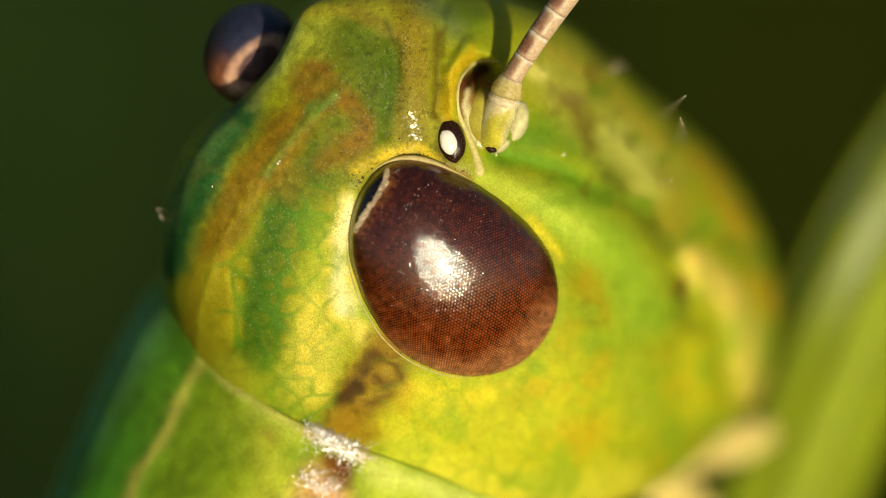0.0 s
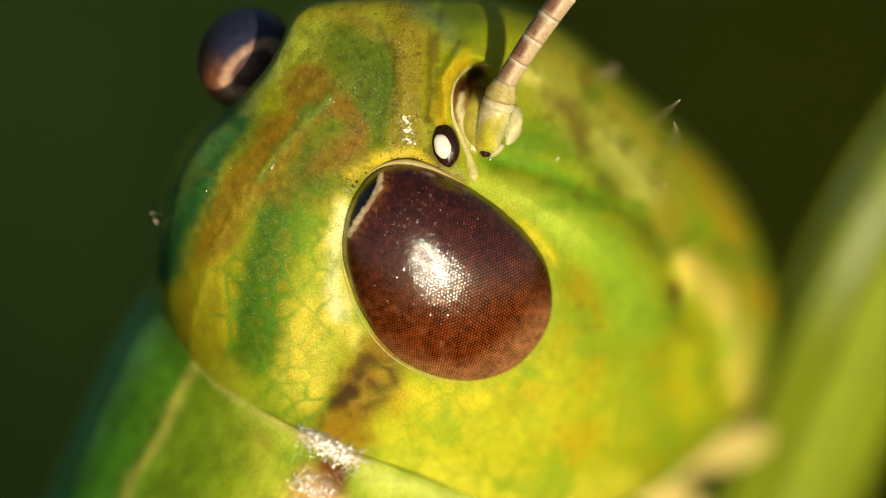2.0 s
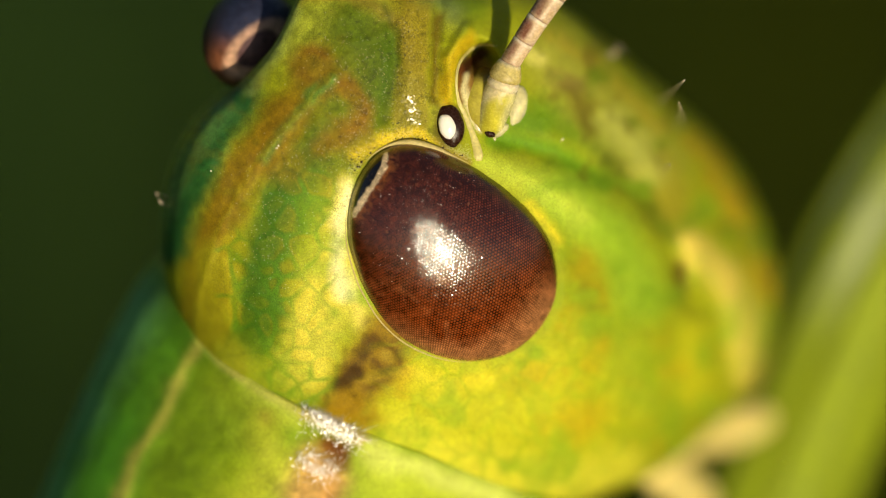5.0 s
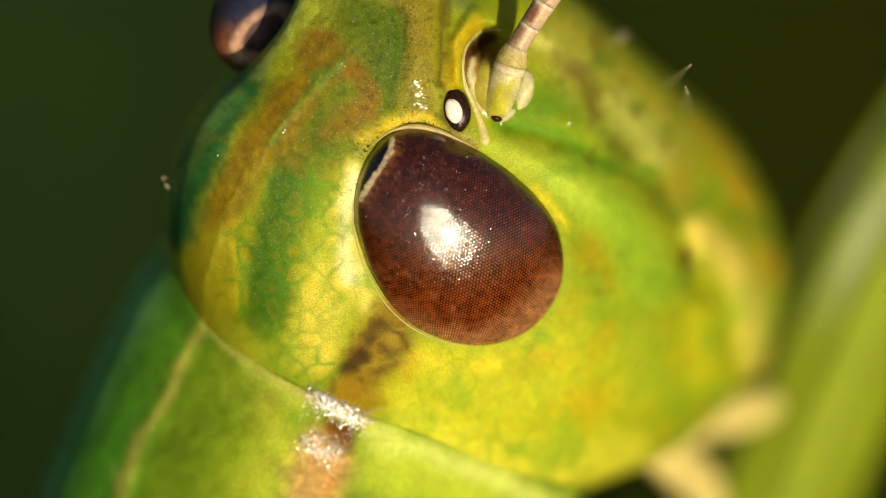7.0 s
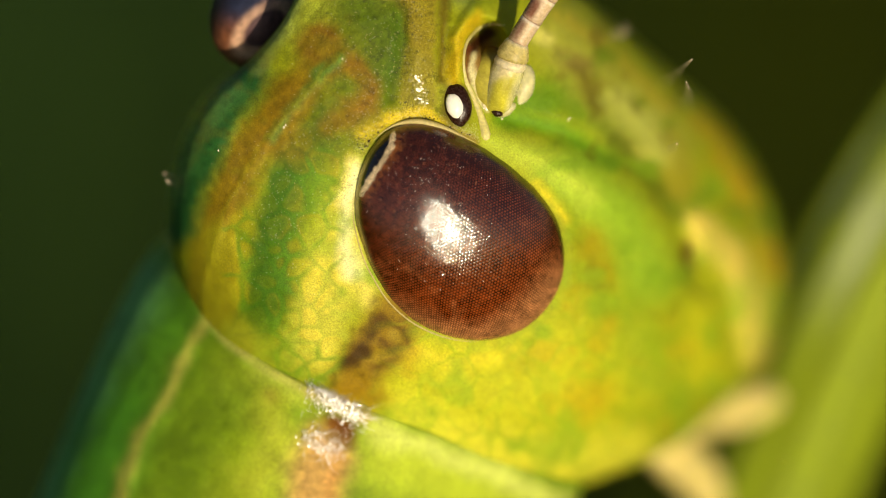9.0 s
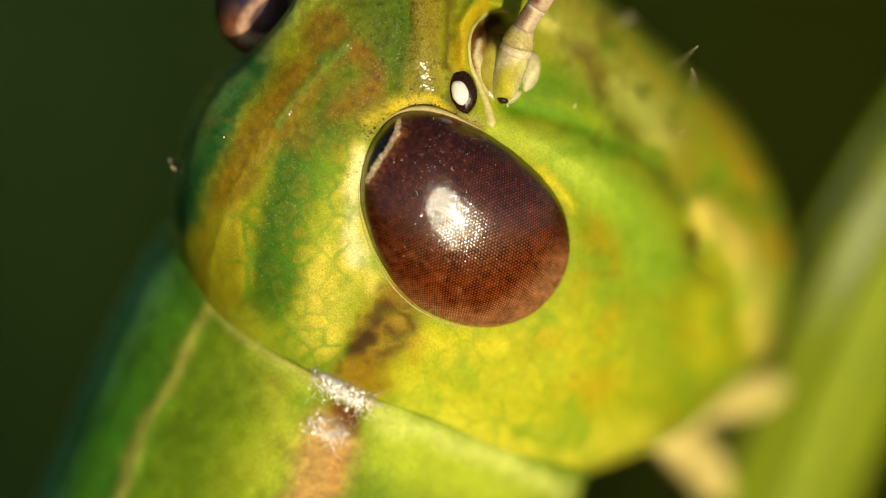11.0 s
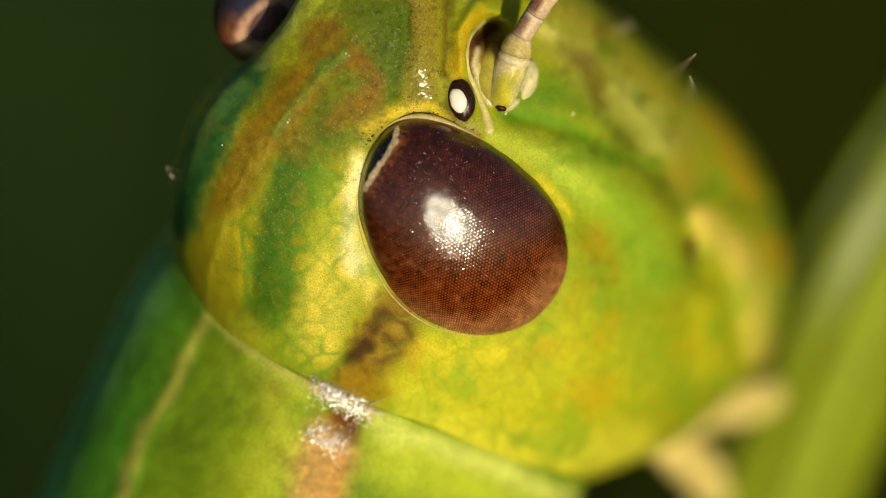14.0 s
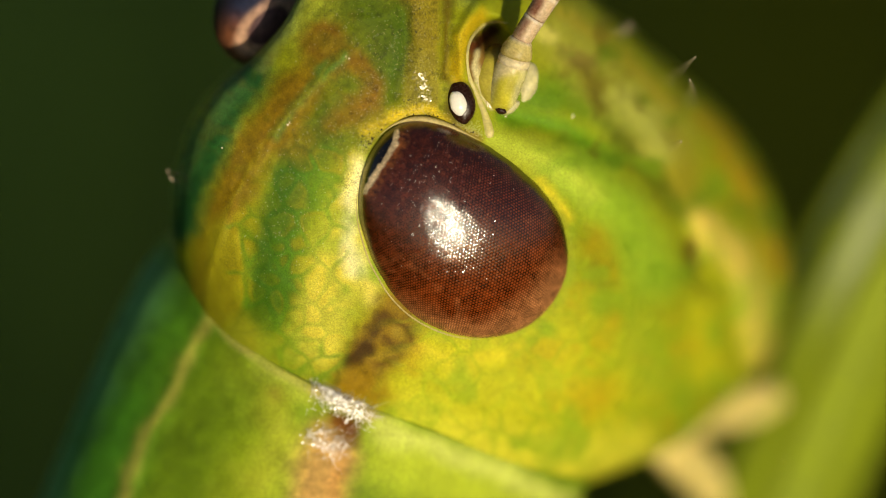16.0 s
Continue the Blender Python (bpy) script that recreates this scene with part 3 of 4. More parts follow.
def build_head():
    m, nf, nb = 720, 290, 40
    phi = np.r_[np.linspace(0.006, math.pi / 2, nf), np.linspace(math.pi / 2, math.pi - 0.01, nb + 1)[1:]]
    th = np.linspace(-math.pi, math.pi, m, endpoint=False)
    P, T = np.meshgrid(phi, th, indexing="ij")
    rho = np.sin(P)
    R = head_radius(T) * rho
    u, v = HEAD_MID[0] + R * np.cos(T), HEAD_MID[1] + R * np.sin(T)
    front = bulge(u, v, rho) - relief(u, v) * sm(0.02, 0.2, np.cos(P))
    rear = 330 * np.clip(1 - rho ** 2, 0, 1) ** 0.45 + bulge(u, v, np.ones_like(rho))
    w = np.where(P <= math.pi / 2, front, rear)
    u, v, w = u.ravel(), v.ravel(), w.ravel()
    u, v, w = np.r_[u, HEAD_MID[0], HEAD_MID[0]], np.r_[v, HEAD_MID[1], HEAD_MID[1]], np.r_[w, w[0], w[-1]]
    n = len(phi) * m
    gloss = 0.3 + 0.5 * np.exp(-(away(u, v, [(745, 120), (755, 185)]) / 16) ** 2)
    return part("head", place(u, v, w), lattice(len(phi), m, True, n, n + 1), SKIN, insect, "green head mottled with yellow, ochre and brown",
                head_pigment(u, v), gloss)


head = build_head()


def build_eye():
    m, k = 900, 420
    th = np.linspace(-math.pi, math.pi, m, endpoint=False)
    r = eye_radius(th)
    rim = np.c_[EYE_MID[0] + r * np.cos(th), EYE_MID[1] + r * np.sin(th)]
    deep = skull(rim[:, 0], rim[:, 1], False)
    flat = np.linalg.lstsq(np.c_[rim - EYE_MID, np.ones(m)], deep, rcond=None)[0]
    phi = np.r_[np.linspace(0.01, math.pi / 2, k), [1.7, 1.9]]
    P, T = np.meshgrid(phi, th, indexing="ij")
    rho = np.sin(np.minimum(P, math.pi / 2)) * np.where(P > math.pi / 2, 0.985, 1)
    R = (eye_radius(T) - 1 + 3 * sm(-0.3, 0.5, np.cos(T))) * rho
    u, v = EYE_MID[0] + R * np.cos(T), EYE_MID[1] + R * np.sin(T)
    base = flat[0] * (u - EYE_MID[0]) + flat[1] * (v - EYE_MID[1]) + flat[2]
    w = base - 90 * np.clip(np.cos(P), 0, 1) ** 1.15 * (1 - 0.21 * (v - EYE_MID[1]) / 190 + 0.02 * (u - EYE_MID[0]) / 190) + 6 + np.where(P > 1.6, (P - 1.57) * 160, 0)
    arc = (P * 0.88 * eye_radius(T))
    spread = np.stack([arc * np.cos(T), arc * np.sin(T), 0 * arc], -1).reshape(-1, 3)
    smooth_cap = sm(2, -2, u - np.interp(v, [225, 231, 255, 286, 317, 340], [704, 703, 700, 680, 659, 645])) * sm(345, 337, v) * sm(224, 236, v)
    w = w - 0.16 * cloud(u, v, 15, 6) - 0.05 * cloud(u, v, 6, 7) - 0.22 * sm(0.6, 0.85, grain(u, v, 4, 8)) * (1 - smooth_cap)
    w = w - 0.078 * (1 - smooth_cap) * sum(np.cos((spread @ facet_way(t)).reshape(u.shape)) for t in FACET_TURNS)
    u, v, w = u.ravel(), v.ravel(), w.ravel()
    n = len(phi) * m
    u, v, w = np.r_[u, EYE_MID[0]], np.r_[v, EYE_MID[1]], np.r_[w, w[:m].mean()]
    spread = np.vstack([spread, [0, 0, 0]])
    cu, cv = u + 10 * cloud(u, v, 50, 5), v + 10 * cloud(u, v, 50, 9)
    col = np.tile(srgb("481e0c"), (len(u), 1))
    low = sm(360, 590, cv + 0.15 * (cu - 800))
    col += low[:, None] * (srgb("6a300f") - col)
    col += (0.55 * sm(0.1, 0.6, cloud(u, v, 40, 71)) * low)[:, None] * (srgb("986038") - col)
    col += (0.7 * sm(370, 235, cv - 0.2 * (cu - 800)))[:, None] * (srgb("32140c") - col)
    g = -eye_gap(u, v)
    col += ((0.6 + 0.25 * sm(820, 920, u)) * sm(44 + 30 * sm(820, 920, u), 4, g + 8 * cloud(u, v, 30, 73)) * sm(450, 560, v + 0.25 * (u - 850)))[:, None] * (srgb("a06e44") - col)
    col += (0.5 * sm(40, 6, g) * sm(840, 900, u) * sm(470, 400, v))[:, None] * (srgb("4c2c18") - col)
    col *= 1 + 0.3 * cloud(u, v, 16, 81)[:, None]
    col += (0.8 * sm(9, 3, g) * sm(840, 900, u) * sm(480, 400, v))[:, None] * (srgb("3a3a0c") - col)
    band = [(703, 231), (700, 255), (680, 286), (659, 317), (645, 340)]
    inside = u - np.interp(v, [225, 231, 255, 286, 317, 340], [704, 703, 700, 680, 659, 645])
    cap = sm(2, -2, inside) * sm(345, 337, v) * sm(224, 236, v)
    blush = sm(30, 2, inside) * sm(-3, 3, inside) * sm(362, 340, v) * sm(212, 236, v) * (0.6 + 0.9 * cloud(u, v, 6, 12))
    col += np.clip(0.8 * blush, 0, 1)[:, None] * (srgb("a8642e") - col)
    col += (0.7 * sm(20, 6, g) * sm(255, 228, v) * sm(860, 780, u))[:, None] * (srgb("8a5c34") - col)
    col += cap[:, None] * (srgb("161210") - col)
    col += sm(6.5, 3, away(u + 3 * cloud(u, v, 7, 2), v + 3 * cloud(u, v, 5, 3), band))[:, None] * (srgb("e6cba0") * (1 + 0.5 * cloud(u, v, 5, 4)[:, None]) - col)
    side = sm(720, 690, u) * sm(500, 440, v)
    col += (side * sm(10.5, 8, g))[:, None] * (srgb("8a7a34") - col)
    col += (side * sm(3.5, 1.5, g))[:, None] * (srgb("3c3410") - col)
    gloss = cap * 0.9
    near_eye = part("compound_eye", place(u, v, w), lattice(len(phi), m, True, n), EYE, head, "glossy dark brown faceted compound eye",
               np.clip(col, 0.002, 1), gloss, spread)
    r = r + 2 - 4 * sm(255, 225, EYE_MID[1] + r * np.sin(th)) * np.exp(-((EYE_MID[0] + r * np.cos(th) - 765) / 58) ** 2)
    ring = np.c_[EYE_MID[0] + r * np.cos(th), EYE_MID[1] + r * np.sin(th)]
    hood = sm(255, 225, ring[:, 1]) * np.exp(-((ring[:, 0] - 765) / 58) ** 2)
    line = np.c_[ring, skull(ring[:, 0], ring[:, 1]) + 0.5 - 13 * hood]
    a = np.linspace(0, 2 * np.pi, 10, endpoint=False)
    out = np.c_[np.cos(th), np.sin(th), 0 * th]
    thick = (0.3 + 1.2 * sm(0.3, 0.9, np.sin(th - 0.9)) + 6.0 * np.exp(-((ring[:, 0] - 765) / 58) ** 2) * sm(255, 225, ring[:, 1]))[:, None, None]
    verts = line[:, None] + thick * (np.cos(a)[None, :, None] * out[:, None] + np.sin(a)[None, :, None] * np.array((0, 0, 1.0)))
    faces = [(i * 10 + j, ((i + 1) % m) * 10 + j, ((i + 1) % m) * 10 + (j + 1) % 10, i * 10 + (j + 1) % 10) for i in range(m) for j in range(10)]
    part("eye_rim", place(*verts.reshape(-1, 3).T), faces, RIM, head, "thin cream rim round the eye")
    return near_eye


near_eye = build_eye()


def dome(name, mid, half, height, turn, material, parent, label, lift=0.0, rows=24, cols=48, power=0.5, pigment=None, spread=False, uneven=0.0):
    """A domed oval on the head."""
    a = np.linspace(0, 2 * np.pi, cols, endpoint=False)
    phi = np.linspace(0.05, math.pi / 2 + 0.25, rows)
    P, T = np.meshgrid(phi, a, indexing="ij")
    rho = np.sin(P)
    rho = rho * (1 + uneven * (np.sin(2 * T + 0.6) + 0.6 * np.sin(3 * T + 2) + 0.5 * np.sin(5 * T) + 0.3 * np.sin(9 * T + 1)))
    x, y = half[0] * rho * np.cos(T), half[1] * rho * np.sin(T)
    c, s = math.cos(radians(turn)), math.sin(radians(turn))
    u, v = (mid[0] + c * x - s * y).ravel(), (mid[1] + s * x + c * y).ravel()
    base = float(skull(mid[0], mid[1])) if len(mid) == 2 else mid[2]
    w = base - lift - height * (np.sign(np.cos(P)) * np.abs(np.cos(P)) ** (2 * power)).ravel()
    u, v, w = np.r_[u, mid[0]], np.r_[v, mid[1]], np.r_[w, base - lift - height]
    n = rows * cols
    return part(name, place(u, v, w), lattice(rows, cols, True, n), material, parent, label,
                pigment(u, v) if pigment else None, np.zeros(len(u)), np.c_[x.ravel() * 1.2, y.ravel() * 1.2, 0 * x.ravel()].tolist() + [[0, 0, 0]] if spread else None)


dome("ocellus_rim", (816, 181), (24, 40), 14, -8, DARK, head, "glossy black-brown ring of the ocellus", 2, uneven=0.035)
dome("ocellus", (811, 183), (15, 23), 11, -12, LENSLET, head, "glossy white simple eye", 10, uneven=0.035)


def far_eye_colour(u, v):
    # the sky's blue sheen is painted in as the base; browns and ring follow
    col = np.tile(srgb("343850"), (len(u), 1))
    col += sm(20, 80, v + 0.25 * (470 - u))[:, None] * (srgb("90583a") - col)
    col += (0.8 * sm(415, 380, u + 0.3 * (v - 40)))[:, None] * (srgb("2c1814") - col)
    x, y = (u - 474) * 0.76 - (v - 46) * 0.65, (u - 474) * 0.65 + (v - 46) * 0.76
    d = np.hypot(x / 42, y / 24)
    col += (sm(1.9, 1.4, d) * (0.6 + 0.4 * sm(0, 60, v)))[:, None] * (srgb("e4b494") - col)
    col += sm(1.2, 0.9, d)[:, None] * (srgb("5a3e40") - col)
    return col


dome("compound_eye", (462, 28, -270), (84, 92), 88, 26, FAR_EYE, head, "glossy brown faceted eye of the far side", 0, 40, 64, 0.5, far_eye_colour, True)


# ---- antenna ----
def antenna():
    base = float(skull(885, 195, False))
    scape = glide([(884, 193, base + 40), (888, 172, base + 6), (896, 146, base - 6), (905, 122, base - 13), (909, 111, base - 16)], 24)
    verts, faces = tube(scape, np.interp(np.linspace(0, 1, 24), [0, 0.2, 0.45, 0.7, 0.9, 1], [18, 26, 29, 29.5, 28, 26]), 40)
    col = np.tile(srgb("b4ac34"), (len(verts), 1))
    col += (0.8 * sm(140, 122, verts[:, 1] + 0.3 * (verts[:, 0] - 905)))[:, None] * (srgb("d6c49a") - col)
    side = sm(10, 26, np.abs(verts[:, 0] - np.interp(-verts[:, 1], -scape[:, 1], scape[:, 0])))
    col += (0.65 * side)[:, None] * (srgb("d0c898") - col)
    col *= 1 + 0.3 * cloud(verts[:, 0] * 1.6, verts[:, 1] * 0.6, 22, 13)[:, None] + 0.15 * cloud(verts[:, 0], verts[:, 1], 7, 14)[:, None]
    ob = part("antenna", place(*verts.T), faces, HORN, insect, "tan ringed antenna with a pale yellow base", col, np.full(len(verts), 0.6))
    line = glide([(907, 116, base - 15), (923, 70, base - 26), (947, 31, base - 32), (973, -9, base - 40), (1030, -88, base - 46),
                  (1100, -172, base - 40), (1190, -272, base - 10), (1300, -382, base + 40)], 240)
    run = np.r_[0, np.cumsum(np.linalg.norm(np.diff(line, axis=0), axis=1))]
    at, i = 0.0, 0
    while at < run[-1] - 60:
        size = (17, 33)[i] if i < 2 else 46 + i
        t = np.linspace(at, at + size, 13)
        p = np.c_[[np.interp(t, run, line[:, k]) for k in range(3)]].T
        f = np.linspace(0, 1, 13)
        if i == 0:  # the cream collar of the base
            r, main = 29.5 - 3.0 * (2 * f - 1) ** 2, "d8c69c"
        elif i == 1:  # the short second joint, waisted towards the lash
            r, main = np.interp(f, [0, 0.15, 0.45, 0.8, 1], [26, 29.5, 27.5, 23.5, 20.5]), "ccba74"
        else:
            r = np.interp(i, [2, 5, 8, 30], [19.2, 22.0, 21.0, 10.0]) * np.interp(f, [0, 0.06, 0.5, 0.86, 0.94, 1], [0.93, 0.97, 0.985, 1.0, 1.03, 0.97])
            main = "c8ae8c"
        verts, faces = tube(p, r, 32)
        f = np.r_[np.repeat(f, 32), 0, 1]
        col = np.tile(srgb(main), (len(verts), 1))
        streak = cloud(np.r_[np.tile(np.arange(32) * 3.0, 13), 0, 0], f * 12 + 40 * i, 9, 31)
        mid = np.vstack([np.repeat(p, 32, 0), p[:1], p[-1:]])
        # shade put into the colour: the lash is browner on its left, unlit side
        shade_side = sm(-0.25, 0.3, ((verts - mid)[:, :2] @ (-0.83, -0.55)) / r.mean() + 0.25 * streak)
        if i == 1:
            col += (np.clip(sm(0.5, 0.1, f) + 1.2 * sm(0.2, 0.6, cloud(verts[:, 0] * 2, verts[:, 1] * 2, 9, 61)), 0, 1) * 0.45)[:, None] * (srgb("86763c") - col)
            col += (sm(0.8, 1.0, f) * 0.7)[:, None] * (srgb("d8c8a4") - col)
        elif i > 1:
            col += (np.clip(0.1 + 0.3 * streak + 0.8 * shade_side, 0, 1) * sm(0.02, 0.2, f) * sm(0.95, 0.7, f) * 0.9)[:, None] * (srgb("7a4a36") - col)
            col += (sm(0.12, 0.0, f) * 0.7)[:, None] * (srgb("7c503c") - col)
            col += (sm(0.84, 0.92, f) * 0.8)[:, None] * (srgb("e2d2b6") - col)
        col *= 1 + 0.18 * streak[:, None] + 0.14 * cloud(verts[:, 0] * 3 + 50 * i, verts[:, 1], 7, 3)[:, None]
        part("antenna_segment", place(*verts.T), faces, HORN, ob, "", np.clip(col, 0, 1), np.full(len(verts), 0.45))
        at, i = at + size - 1, i + 1
    lip = glide([(900, 41), (878, 38), (857, 43), (834, 67), (826, 97), (829, 133), (843, 167), (856, 200), (863, 225), (867, 243)], 60)
    thick = np.interp(np.linspace(0, 1, 60), [0, 0.2, 0.5, 0.72, 0.85, 0.95, 1], [2.0, 3.4, 3.8, 5.0, 8.5, 9.5, 6.0])
    verts, faces = tube(np.c_[lip, skull(lip[:, 0], lip[:, 1]) + 1.5], thick, 16, 0.7)
    part("antenna_socket_rim", place(*verts.T), faces, LIP, head, "cream lip of the antenna socket")
    dome("socket_pit", (886, 195), (10, 8), 7, 20, DARK, head, "dark glossy joint spot", 14, 12, 24, uneven=0.1)

    def fold(points, radii, colour, squash):
        pts = glide(points, 30)
        deep = skull(pts[:, 0], pts[:, 1], False)
        verts, faces = tube(np.c_[pts[:, :2], deep + pts[:, 2]], np.interp(np.linspace(0, 1, 30), np.linspace(0, 1, len(radii)), radii), 24, squash)
        col = np.tile(srgb(colour), (len(verts), 1)) * (1 + 0.3 * cloud(verts[:, 0], verts[:, 1] * 0.5, 9, 3)[:, None])
        col += (sm(116, 76, verts[:, 1]) * 0.9)[:, None] * (srgb("5a3018") - col)
        part("socket_membrane", place(*verts.T), faces, HORN, head, "whitish membrane fold", np.clip(col, 0, 1), np.full(len(verts), 0.8))

    fold([(880, 84, 30), (872, 118, 2), (872, 154, -2), (880, 188, 0)], [14, 26, 27, 23, 10], "b4a840", 0.6)
    pale = lambda u, v: np.tile(srgb("ccc490"), (len(u), 1)) * (1 + 0.3 * cloud(u, v, 10, 3)[:, None])
    dome("socket_membrane", (932, 148, float(skull(932, 148, False)) + 8), (19, 40), 17, 16, HORN, head, "whitish membrane fold", 0, 20, 40, 0.5, pale, uneven=0.04)
    dome("socket_membrane", (900, 190, float(skull(900, 190, False)) + 4), (20, 12), 10, -30, HORN, head, "whitish membrane fold", 0, 20, 40, 0.5, pale, uneven=0.06)


antenna()


# ---- pronotum ----
def build_pronotum():
    way, across = np.array((-0.385, 0.905, 0.22)), np.array((0.88, 0.475, 0.0))
    start = np.array((666.0, 680.0, 10.0))
    m, rows = 360, 200
    a = np.linspace(0, 2 * np.pi, m, endpoint=False)
    s = np.r_[[160, 80, 30, 8], [2, 0, 2, 6], np.linspace(12, 1150, rows), [1180, 1195]]
    shrink = np.r_[[-60, -46, -34, -24], [-16, -8, -2, 0], np.zeros(rows), [-60, -200]]
    S, A = np.meshgrid(s, a, indexing="ij")
    K = np.repeat(shrink[:, None], m, 1)
    ca, sa = np.cos(A), np.sin(A)
    wide = 412 + np.where(ca < 0, 26 * sm(0.5, 1.0, -ca) + 40 * (1 - np.exp(-S / 90.0)) - 0.02 * S, 0.1 * S) + K
    high = 398 + 0.05 * S + K
    cut = 62 * np.clip(sa, 0, 1) ** 1.3 - 36 * sm(-0.45, 0.4, ca) - 75 * sm(0.6, 1.0, -ca)
    over = wide * np.sign(ca) * np.abs(ca) ** 0.95
    pts = start + (S + cut)[..., None] * way + over[..., None] * across
    u, v = pts[..., 0], pts[..., 1]
    w = pts[..., 2] - high * np.sign(sa) * np.abs(sa) ** 0.7
    h = 8 * sm(0.3, 0.0, ca) * np.exp(-((S - 22) / 18.0) ** 2) - 7 * np.exp(-((S - 70) / 26.0) ** 2)
    keel = [(358, 566), (326, 631), (294, 702), (266, 761), (223, 865), (140, 1060)]
    h = h + 5 * np.exp(-(away(u, v, keel) / 17) ** 2) + 6 * cloud(u, v, 80, 13) + 2.5 * cloud(u, v, 18, 17)
    w = w - h * sm(0.0, 0.3, sa)
    w = w + np.where(ca > 0, 92 * sm(0.1, 1.0, ca), 50 * ca) * sm(-0.2, 0.1, sa) - 10
    w = w + 50 * np.exp(-((A - 1.15) / 0.5) ** 2) * sm(420, 0, S) + 44 * sm(-70, -350, over) + 10 * sm(-330, -450, over) + 16 * sm(100, 300, over)
    u, v, w, S = u.ravel(), v.ravel(), w.ravel(), S.ravel()
    cu, cv = u + 14 * cloud(u, v, 60, 91), v + 14 * cloud(u, v, 60, 95)
    col = np.tile(srgb("728c10"), (len(u), 1))
    col = stain(col, cu, cv, [
        ("487e18", [(300, 540), (200, 720), (100, 950)], 75, 60, 0.9),
        ("46801c", [(170, 760), (90, 950)], 95, 70, 0.95),
        # left edge painted paler to make up for the grazing sun
        ("68a874", [(270, 480), (180, 620), (110, 760), (30, 1000)], 36, 40, 0.7),
        ("4a720c", [(405, 625), (345, 760), (300, 900)], 34, 40, 0.25),
        ("9cab20", [(520, 720), (440, 882)], 50, 50, 0.8),
        ("8ca024", [(420, 640), (470, 720)], 40, 40, 0.6),
        ("b4c048", [(470, 652), (545, 705)], 22, 30, 0.7),
        ("b2b834", [(478, 720), (500, 790), (450, 850)], 26, 26, 0.6),
        ("a0843c", [(482, 700)], 12, 16, 0.4),
        ("6c8e10", [(535, 728), (572, 752), (640, 772)], 15, 18, 0.7),
    ])
    col = stain(col, cu, cv, [
        ("b0be32", [(700, 800), (800, 860), (900, 900)], 60, 60, 0.85),
        # soft highlight along the collar's right edge, put into the colour
        ("ccd470", [(680, 758), (850, 822), (1000, 890)], 16, 26, 0.85),
        ("b0a850", keel, 8, 14, 0.85),
        ("cc9c62", [(576, 800), (556, 882), (516, 980)], 48, 34, 0.85),
        ("a8683a", [(600, 790), (590, 882)], 12, 16, 0.5),
        ("6b3a0c", [(598, 752), (615, 760)], 20, 16, 0.95),
        ("b09858", [(570, 690), (610, 712), (650, 735)], 14, 12, 0.9),
        ("c89a58", [(565, 795), (600, 810)], 16, 14, 0.7),
    ])
    lip = sm(24, 9, S) * sm(720, 640, u) * (0.6 + 0.4 * sm(340, 460, u)) * (0.8 + 0.5 * cloud(u, v, 40, 92))
    col += (np.clip(lip, 0, 1) * 0.65)[:, None] * (srgb("c6bc6c") - col)
    scar = sm(90, 40, away(u, v, [(576, 790), (550, 900), (510, 980)]))
    col *= 1 + (0.18 * cloud(u, v, 30, 97) + 0.1 * cloud(u, v, 70, 98) + 0.35 * scar * cloud(u, v, 16, 99) + 0.3 * scar * cloud(u, v, 6, 101))[:, None]
    wet = np.exp(-(away(u, v, [(575, 690), (645, 735)]) / 22) ** 2) + np.exp(-(away(u, v, [(570, 790), (590, 815)]) / 26) ** 2)
    n = len(s) * m
    tail = start + 1200 * way
    u, v, w = np.r_[u, tail[0]], np.r_[v, tail[1]], np.r_[w, tail[2]]
    col, wet = np.vstack([col, col[-1]]), np.r_[wet, 0]
    return part("pronotum", place(u, v, w), lattice(len(s), m, True, None, n), SHELL, insect, "green pronotum with a pale keel and a brown patch",
         np.clip(col * (1, 1, 0.8), 0.002, 1), np.clip(wet, 0, 1.2))


pronotum = build_pronotum()


# ---- mouthparts ----
def palp(name, line, radii, label):
    pts = glide(line, 30)
    verts, faces = tube(pts, np.interp(np.linspace(0, 1, 30), np.linspace(0, 1, len(radii)), radii), 24)
    part(name, place(*verts.T), faces, PALE, insect, label)


palp("palp", [(1192, 762, 310), (1238, 736, 460), (1302, 721, 580), (1374, 701, 640)], [30, 38, 35, 36, 35, 22], "pale yellow jointed palp touching the stalk")
palp("palp", [(1168, 792, 300), (1202, 808, 440), (1236, 836, 550), (1270, 886, 620)], [26, 40, 43, 41, 26], "pale yellow drooping palp")


# ---- granules and short hairs ----
BEAD = cuticle("glassy granule", fine=30000, bump=0.000001, rough=0.36, through_light=0, speck=0.1)
BEAD.node_tree.nodes["Principled BSDF"].inputs["Specular IOR Level"].default_value = 1.0


